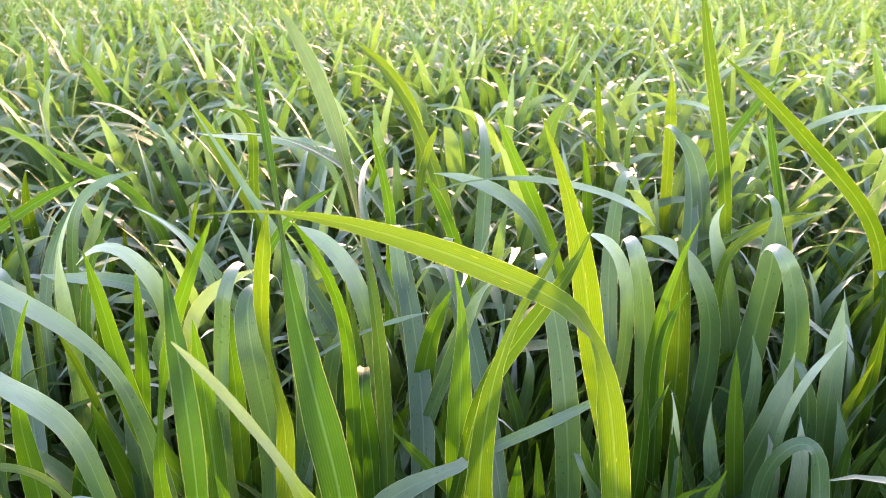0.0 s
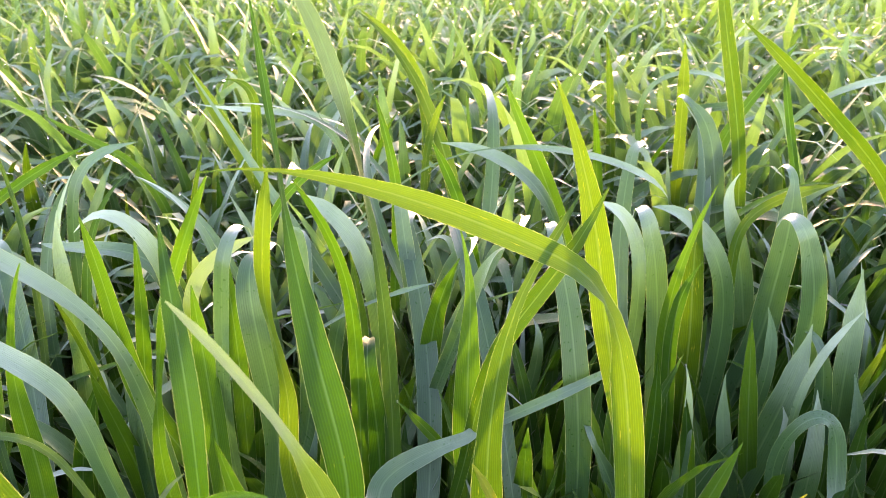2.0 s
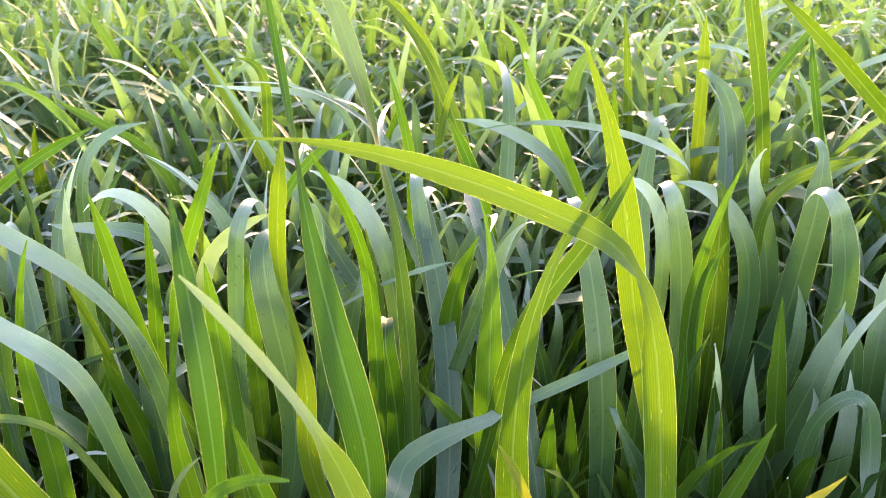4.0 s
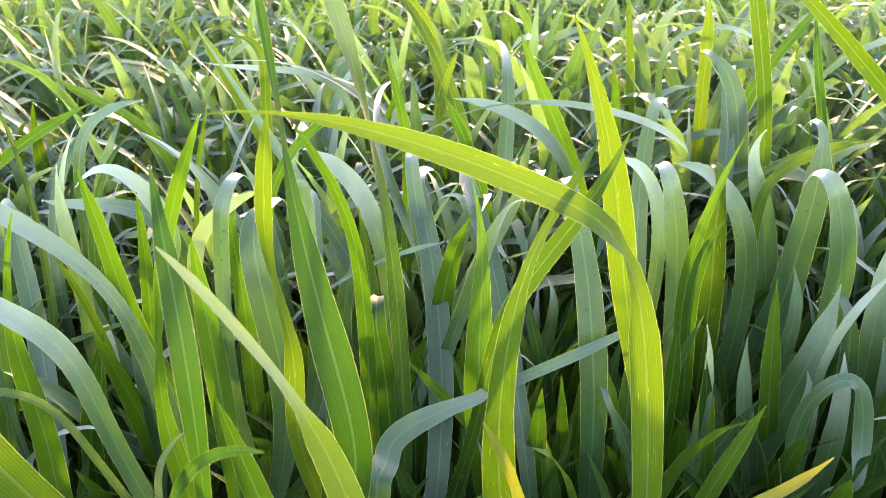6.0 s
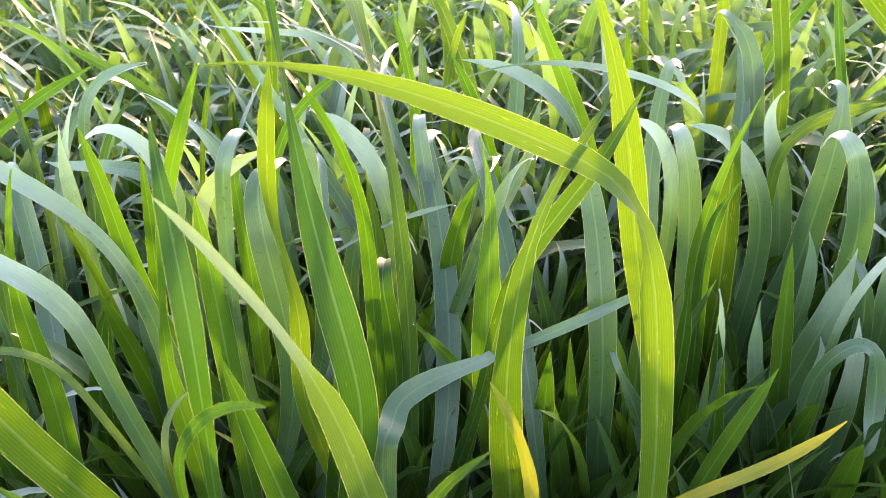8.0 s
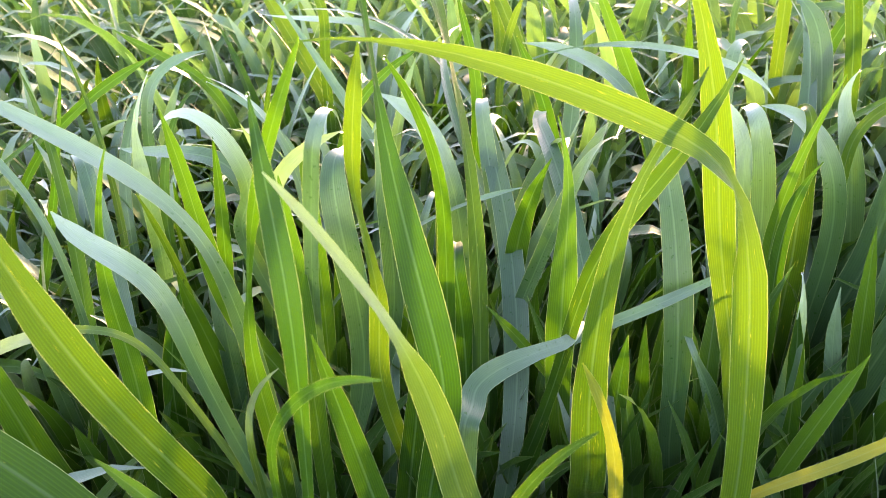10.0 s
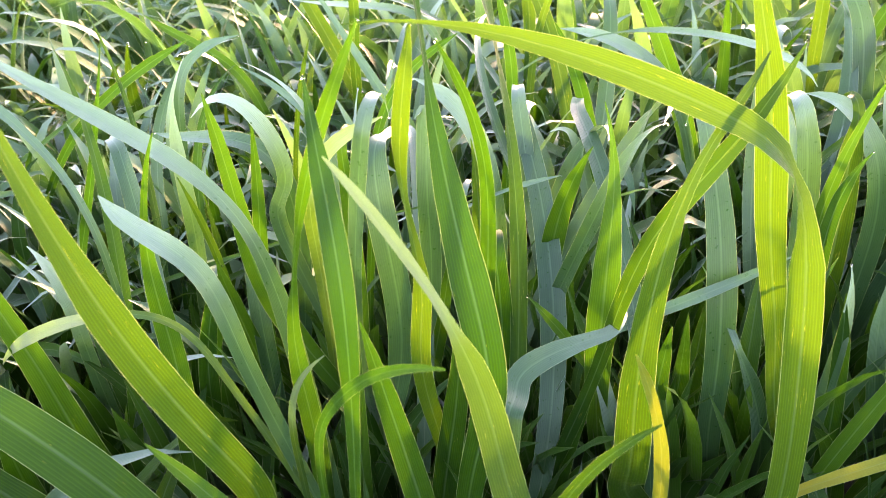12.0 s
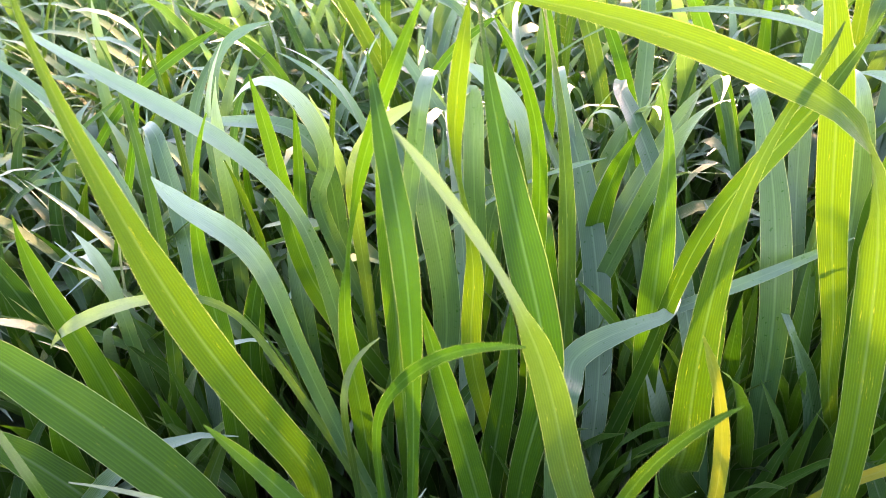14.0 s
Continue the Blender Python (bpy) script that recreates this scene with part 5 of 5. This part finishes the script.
leaf(plant, 0.0109, [(0.056, 0.434, 0.020), (0.029, 0.484, 0.217), (0.013, 0.526, 0.320), (0.008, 0.543, 0.347), (-0.019, 0.512, 0.343)], kind=LEAF_WAXY, lift=1.5, label='blue-green waxy leaf', turn=-17, twist=-9)
plant = plant_at(-0.374, 0.263, "young wheat plant with upright bright green blades")
shoot(plant, -0.374, 0.263, 0.07)
leaf(plant, 0.0107, [(-0.321, 0.267, 0.020), (-0.304, 0.354, 0.227), (-0.322, 0.423, 0.362), (-0.378, 0.472, 0.426)], turn=22, twist=-3)
plant = plant_at(-0.355, 0.371, "young wheat plant with long sunlit blades flecked with yellow")
shoot(plant, -0.355, 0.371, 0.07)
leaf(plant, 0.0071, [(-0.346, 0.373, 0.020), (-0.338, 0.474, 0.207), (-0.367, 0.552, 0.345), (-0.436, 0.602, 0.434)], kind=LEAF_SUNLIT_SPOTTED, label='green leaf flecked with yellow', turn=-20, twist=-18)
plant = plant_at(-0.191, 0.478, "young wheat plant with arching blue-green waxy blades")
shoot(plant, -0.191, 0.478, 0.07)
leaf(plant, 0.0096, [(-0.191, 0.478, 0.020), (-0.273, 0.457, 0.166), (-0.326, 0.464, 0.270), (-0.337, 0.489, 0.348), (-0.296, 0.505, 0.410)], kind=LEAF_WAXY, lift=1.5, label='blue-green waxy leaf', turn=17, twist=-3)
plant = plant_at(-0.288, 0.258, "young wheat plant with blue-green blades folded over at the top")
shoot(plant, -0.288, 0.258, 0.07)
leaf(plant, 0.0181, [(-0.288, 0.258, 0.020), (-0.267, 0.311, 0.129), (-0.302, 0.404, 0.233), (-0.397, 0.535, 0.331)], kind=LEAF_WAXY, lift=1.5, label='blue-green waxy leaf', fold=0.05, turn=-18, twist=13, away=140)
plant = plant_at(-0.195, 0.417, "young wheat plant with arching blue-green waxy blades")
shoot(plant, -0.195, 0.417, 0.07)
leaf(plant, 0.0087, [(-0.195, 0.417, 0.020), (-0.166, 0.436, 0.211), (-0.158, 0.461, 0.329), (-0.181, 0.486, 0.385), (-0.250, 0.500, 0.405)], kind=LEAF_WAXY, lift=1.5, label='blue-green waxy leaf', turn=1, twist=27)
plant = plant_at(-0.811, 0.587, "young wheat plant with upright bright green blades")
shoot(plant, -0.811, 0.587, 0.07)
leaf(plant, 0.0119, [(-0.811, 0.587, 0.020), (-0.756, 0.585, 0.145), (-0.611, 0.613, 0.265), (-0.376, 0.670, 0.382)], turn=-9, twist=-18)
plant = plant_at(-0.373, 0.534, "young wheat plant with arching blue-green waxy blades")
shoot(plant, -0.373, 0.534, 0.07)
leaf(plant, 0.0129, [(-0.373, 0.534, 0.020), (-0.407, 0.553, 0.200), (-0.417, 0.591, 0.320), (-0.398, 0.649, 0.376), (-0.350, 0.725, 0.369)], kind=LEAF_WAXY, lift=1.5, label='blue-green waxy leaf', turn=-13, twist=17)
plant = plant_at(-0.305, 0.507, "young wheat plant with upright bright green blades")
shoot(plant, -0.305, 0.507, 0.07)
leaf(plant, 0.0097, [(-0.305, 0.507, 0.020), (-0.340, 0.501, 0.236), (-0.342, 0.541, 0.353), (-0.310, 0.629, 0.370)], turn=-6, twist=-21)
plant = plant_at(0.011, 0.664, "young wheat plant with arching blue-green waxy blades")
shoot(plant, 0.011, 0.664, 0.07)
leaf(plant, 0.0097, [(0.011, 0.664, 0.020), (-0.006, 0.702, 0.301), (-0.098, 0.726, 0.431), (-0.266, 0.736, 0.407)], kind=LEAF_WAXY, lift=1.5, label='blue-green waxy leaf', turn=19, twist=-2)
leaf(plant, 0.0169, [(0.024, 0.694, 0.020), (0.033, 0.723, 0.286), (-0.017, 0.797, 0.444), (-0.127, 0.919, 0.492)], kind=LEAF_SUNLIT_SPOTTED, label='green leaf flecked with yellow', turn=-5, twist=5)
leaf(plant, 0.0171, [(0.006, 0.637, 0.020), (0.048, 0.645, 0.301), (0.059, 0.726, 0.429), (0.039, 0.881, 0.403)], kind=LEAF_WAXY, lift=1.5, label='blue-green waxy leaf', turn=-14, twist=1)
plant = plant_at(-0.079, 0.253, "young wheat plant with upright bright green blades")
shoot(plant, -0.079, 0.253, 0.07)
leaf(plant, 0.0183, [(-0.074, 0.282, 0.020), (-0.025, 0.279, 0.124), (-0.001, 0.325, 0.214), (-0.005, 0.422, 0.289), (-0.045, 0.568, 0.347)], kind=LEAF_WAXY, lift=1.5, label='blue-green waxy leaf', fold=0.06, turn=-13, twist=20, away=58)
plant = plant_at(0.019, 0.516, "young wheat plant with arching blue-green waxy blades")
shoot(plant, 0.019, 0.516, 0.07)
leaf(plant, 0.0133, [(0.019, 0.516, 0.020), (0.073, 0.514, 0.158), (0.091, 0.509, 0.243), (0.070, 0.500, 0.277)], kind=LEAF_WAXY, lift=1.5, label='blue-green waxy leaf', turn=2, twist=-13)


# ---- the near stand: plants of several shapes, repeated at other turns and sizes ----
def arching_line(rng, foot, heading, length, lean, droop, bend, steps=14):
    """A leaf's line: it stands up from the stem and droops over towards its tip."""
    line, p = [], Vector(foot)
    turn = heading
    for k in range(steps + 1):
        line.append(p.copy())
        steep = lean + droop * ((k + 0.5) / steps) ** bend
        turn += rng.uniform(-0.04, 0.04)
        p = p + Vector((math.cos(turn) * math.sin(steep), math.sin(turn) * math.sin(steep), math.cos(steep))) * (length / steps)
    return line


def grown_plant(seed, label, droops=(0.5, 1.3, 1.7, 2.1, 2.7), looks=None):
    rng = random.Random(seed)
    plant = plant_at(0, 0, label)
    for tiller in range(rng.choice((3, 3, 4))):
        g = rng.uniform(0, math.tau)
        fx, fy = math.cos(g) * 0.012, math.sin(g) * 0.012
        tall = rng.uniform(0.06, 0.13)
        side = Vector((math.cos(g), math.sin(g), 0)) * rng.uniform(0.01, 0.03)
        line = [Vector((fx, fy, -0.01)) + side * (k / 4) + Vector((0, 0, tall * k / 4)) for k in range(5)]
        part("stem", stalk("stem", line, 0.003), LEAF_WAXY, plant, "pale green sheathed stem")
        first = rng.uniform(0, math.tau)
        for n in range(rng.choice((3, 3, 4))):
            s = (n + 0.6) / 4.2
            foot = line[0].lerp(line[-1], min(1, s))
            heading = first + n * math.pi + rng.uniform(-0.6, 0.6)
            length = rng.uniform(0.25, 0.37)
            droop = rng.choice(droops) * rng.uniform(0.85, 1.15)
            path = arching_line(rng, foot, heading, length, rng.uniform(0.03, 0.28), droop, rng.uniform(2.2, 4.4))
            flat = lambda p: Vector((-math.cos(heading), -math.sin(heading), 0.6)).normalized()
            mesh = ribbon("leaf", path, rng.uniform(0.015, 0.025), flat, rng.uniform(-30, 30), rng.uniform(-80, 80), rng.uniform(0.35, 0.5), 0.16, 0.05, rng.uniform(0, 99))
            part("leaf", mesh, rng.choice(looks or (LEAF, LEAF, LEAF_WAXY, LEAF_WAXY, LEAF_SUNLIT_SPOTTED)), plant)
    return plant


rng = random.Random(11)
KINDS = [grown_plant(100 + k, "leafy young wheat plant with arching blue-green blades") for k in range(10)]
UPRIGHT = [grown_plant(300 + k, "upright young wheat plant with straight green blades", (0.1, 0.3, 0.6, 1.7), (LEAF, LEAF, LEAF, LEAF_SUNLIT_SPOTTED, LEAF_WAXY)) for k in range(6)]
spots = []
tries = 0
while len(spots) < 245 and tries < 60000:
    tries += 1
    y = -0.05 + 1.0 * rng.random() ** 0.8
    x = rng.uniform(-0.42 - 0.72 * max(y, 0), 0.42 + 0.72 * max(y, 0))
    gap = 0.042 if abs(x) < 0.32 and y < 0.62 else 0.052
    if any((x - a) ** 2 + (y - b) ** 2 < gap ** 2 for a, b in spots):
        continue
    spots.append((x, y))
placed = {}
for k, (x, y) in enumerate(spots):
    if 0.08 < x < 0.36 and 0.36 < y < 0.64:
        continue
    close_stand = -0.16 - 0.35 * max(y, 0) < x < 0.22 + 0.55 * max(y, 0) and y < 0.62
    kinds = UPRIGHT if close_stand else KINDS
    size = rng.uniform(0.85, 1.08) if y > 0.85 else rng.uniform(0.74, 0.92)
    if close_stand:
        size = rng.uniform(0.36, 0.46) if y < 0.30 else rng.uniform(0.46, 0.58) if y < 0.46 else rng.uniform(0.64, 0.80)
    if 0.07 < y < 0.16:
        size = rng.uniform(0.68, 0.78)
    elif y <= 0.07:
        size = rng.uniform(0.85, 1.0)
    model = rng.choice(kinds)
    m = pose(x, y, 0, 0, 0, rng.uniform(0, 360))
    one = copy_thing(model, m) if model in placed else model
    placed[model] = True
    one.matrix_basis = m
    one.scale = (size, size, size)
    if y > 0.3:
        place = m @ Matrix.Scale(size, 4)
        for c in one.children:
            if c.name.startswith("leaf"):
                TIPS.append(tuple(place @ c.data.vertices[len(c.data.vertices) - 3].co))
for model in KINDS + UPRIGHT:
    if model not in placed:
        model.matrix_basis = pose(0.7, 1.2, 0)


# ---- the field beyond: too many plants to count ----
def crop(name, label, area, density, seed, steps, wide, inner=0.0, angle=None, size=1.0, look_of=None, hang=1.0):
    """Leaves of a whole stretch of wheat in one mesh; area: x0, x1, y0, y1."""
    r = np.random.default_rng(seed)
    x0, x1, y0, y1 = area
    n = int((x1 - x0) * (y1 - y0) * density)
    x, y = r.uniform(x0, x1, n), r.uniform(y0, y1, n)
    keep = np.ones(n, bool)
    if angle is not None:
        keep &= np.abs(x) < 0.42 + angle * np.maximum(y, 0) + inner
        keep &= ~((np.abs(x) < 0.42 + 0.72 * np.maximum(y, 0)) & (y < 0.95) & (y > -0.05))
    x, y = x[keep], y[keep]
    n = len(x)
    patch = size * (0.90 + 0.16 * np.array([noise.noise(Vector((a * 1.3, b * 1.3, 4.0))) for a, b in zip(x, y)]))
    z = r.uniform(0.01, 0.11, n) * patch
    heading = r.uniform(0, 2 * np.pi, n)
    length = r.uniform(0.28, 0.47, n) * patch
    lean = r.uniform(0.02, 0.32, n) * min(1, hang + 0.2)
    droop = r.choice([0.6, 1.5, 2.0, 2.4, 2.7, 3.0], n) * r.uniform(0.85, 1.15, n) * hang
    bend = r.uniform(1.5, 3.1, n)
    width = r.uniform(0.011, 0.019, n) * wide
    roll0, roll1 = r.uniform(-0.5, 0.5, n), r.uniform(-0.8, 0.8, n)
    verts = np.zeros((n, steps + 1, 3, 3))
    p = np.stack([x, y, z], 1)
    steep = lean.copy()
    for k in range(steps + 1):
        s = k / steps
        along = np.stack([np.cos(heading) * np.sin(steep), np.sin(heading) * np.sin(steep), np.cos(steep)], 1)
        flat = np.stack([-np.sin(heading), np.cos(heading), 0 * heading], 1)
        up = np.cross(flat, along)
        a = roll0 + roll1 * (s - 0.5)
        across = flat * np.cos(a)[:, None] + up * np.sin(a)[:, None]
        out = np.cross(across, along)
        w = (width * outline(s, 0.45, 3.0))[:, None]
        verts[:, k, 0] = p - across * w / 2 - out * w * 0.12
        verts[:, k, 1] = p
        verts[:, k, 2] = p + across * w / 2 - out * w * 0.12
        steep = lean + droop * ((k + 1) / steps) ** bend
        p = p + along * (length / steps)[:, None]
    near = (np.hypot(x, y) < 3.2) & (y > 0.2) & (size == 1.0)
    TIPS.extend(verts[near, -1, 1].tolist())
    grid = np.arange(n * (steps + 1) * 3).reshape(n, steps + 1, 3)
    quads = np.stack([grid[:, :-1, :-1], grid[:, :-1, 1:], grid[:, 1:, 1:], grid[:, 1:, :-1]], -1).reshape(-1, 4)
    u = np.broadcast_to(np.array([0.0, 0.5, 1.0]), (n, steps + 1, 3))
    v = np.broadcast_to(np.arange(steps + 1)[None, :, None] / steps * 2.5, (n, steps + 1, 3))
    uv = np.stack([u, v], -1).reshape(-1, 2)
    mesh = bpy.data.meshes.new(name)
    mesh.vertices.add(n * (steps + 1) * 3)
    mesh.vertices.foreach_set("co", verts.ravel())
    mesh.loops.add(len(quads) * 4)
    mesh.loops.foreach_set("vertex_index", quads.ravel())
    mesh.polygons.add(len(quads))
    mesh.polygons.foreach_set("loop_start", np.arange(0, len(quads) * 4, 4))
    mesh.polygons.foreach_set("use_smooth", np.ones(len(quads), bool))
    layer = mesh.uv_layers.new(name="UVMap")
    layer.data.foreach_set("uv", uv[quads.ravel()].ravel())
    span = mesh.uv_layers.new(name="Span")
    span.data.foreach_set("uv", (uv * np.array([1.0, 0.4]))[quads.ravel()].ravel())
    mesh.update(calc_edges=True)
    mesh.materials.append(look_of or LEAF_FIELD)
    return tagged(new(name, mesh), label, "wheat field", kind="stuff")


crop("wheat_undergrowth", "low inner blades and side shoots between the nearest wheat plants", (-0.6, 0.6, -0.1, 0.95), 1700, 9, 8, 0.95, size=0.48, look_of=LEAF_LOW, hang=0.35)
crop("wheat_undergrowth", "inner green blades low among the nearest wheat plants", (-0.45, 0.14, 0.31, 0.50), 1900, 31, 8, 0.95, size=0.58, look_of=LEAF_LOW, hang=0.3)
crop("wheat_backing", "close blue-green blades of the stand just behind the nearest plants", (-0.9, 0.05, 0.52, 0.95), 850, 14, 10, 1.15, size=0.82, look_of=LEAF_FIELD)
crop("wheat_backing", "close blue-green blades of the stand just behind the nearest plants", (0.05, 0.9, 0.68, 0.95), 850, 16, 10, 1.15, size=0.82, look_of=LEAF_FIELD)
crop("wheat_stand", "dense stand of dewy young wheat around the nearest plants", (-3.6, 3.6, -1.6, 4.6), 660, 3, 10, 1.4, 5.0, 9.0)
crop("wheat_field", "sunlit green wheat field stretching away", (-9.0, 9.0, 4.6, 11.0), 330, 4, 6, 1.3)
for x0, x1, y0, y1, seed in ((-9.0, -3.6, -6.0, 4.6, 21), (3.6, 9.0, -6.0, 4.6, 22), (-3.6, 3.6, -6.0, -1.6, 23)):
    crop("wheat_around", "green wheat field standing all around", (x0, x1, y0, y1), 300, seed, 5, 1.5)
crop("distant_wheat", "distant green wheat towards the horizon", (-26.0, 26.0, 11.0, 32.0), 30, 5, 4, 3.0)


# ---- dew hanging on leaf tips ----
def dew(name, label, places, seed):
    r = random.Random(seed)
    ball = bmesh.new()
    bmesh.ops.create_icosphere(ball, subdivisions=2, radius=1.0)
    shape = [v.co.copy() for v in ball.verts]
    sides = [tuple(v.index for v in f.verts) for f in ball.faces]
    ball.free()
    verts, faces = [], []
    for p in places:
        size = r.uniform(0.0010, 0.0018) if p[1] > 0.7 else r.uniform(0.0005, 0.0009)
        start = len(verts)
        for co in shape:
            stretch = 1.0 + 0.25 * max(0.0, co.z)
            verts.append((p[0] + co.x * size, p[1] + co.y * size, p[2] - size * 0.6 + co.z * size * stretch))
        faces.extend(tuple(start + k for k in side) for side in sides)
    mesh = bpy.data.meshes.new(name)
    mesh.from_pydata(verts, [], faces)
    mesh.polygons.foreach_set("use_smooth", [True] * len(faces))
    mesh.materials.append(WATER)
    return tagged(new(name, mesh), label, "dew", kind="stuff")


r = random.Random(5)
dew("dew_drops", "clear round dew drops hanging on the wheat leaf tips", [p for p in TIPS if r.random() < 0.33], 6)
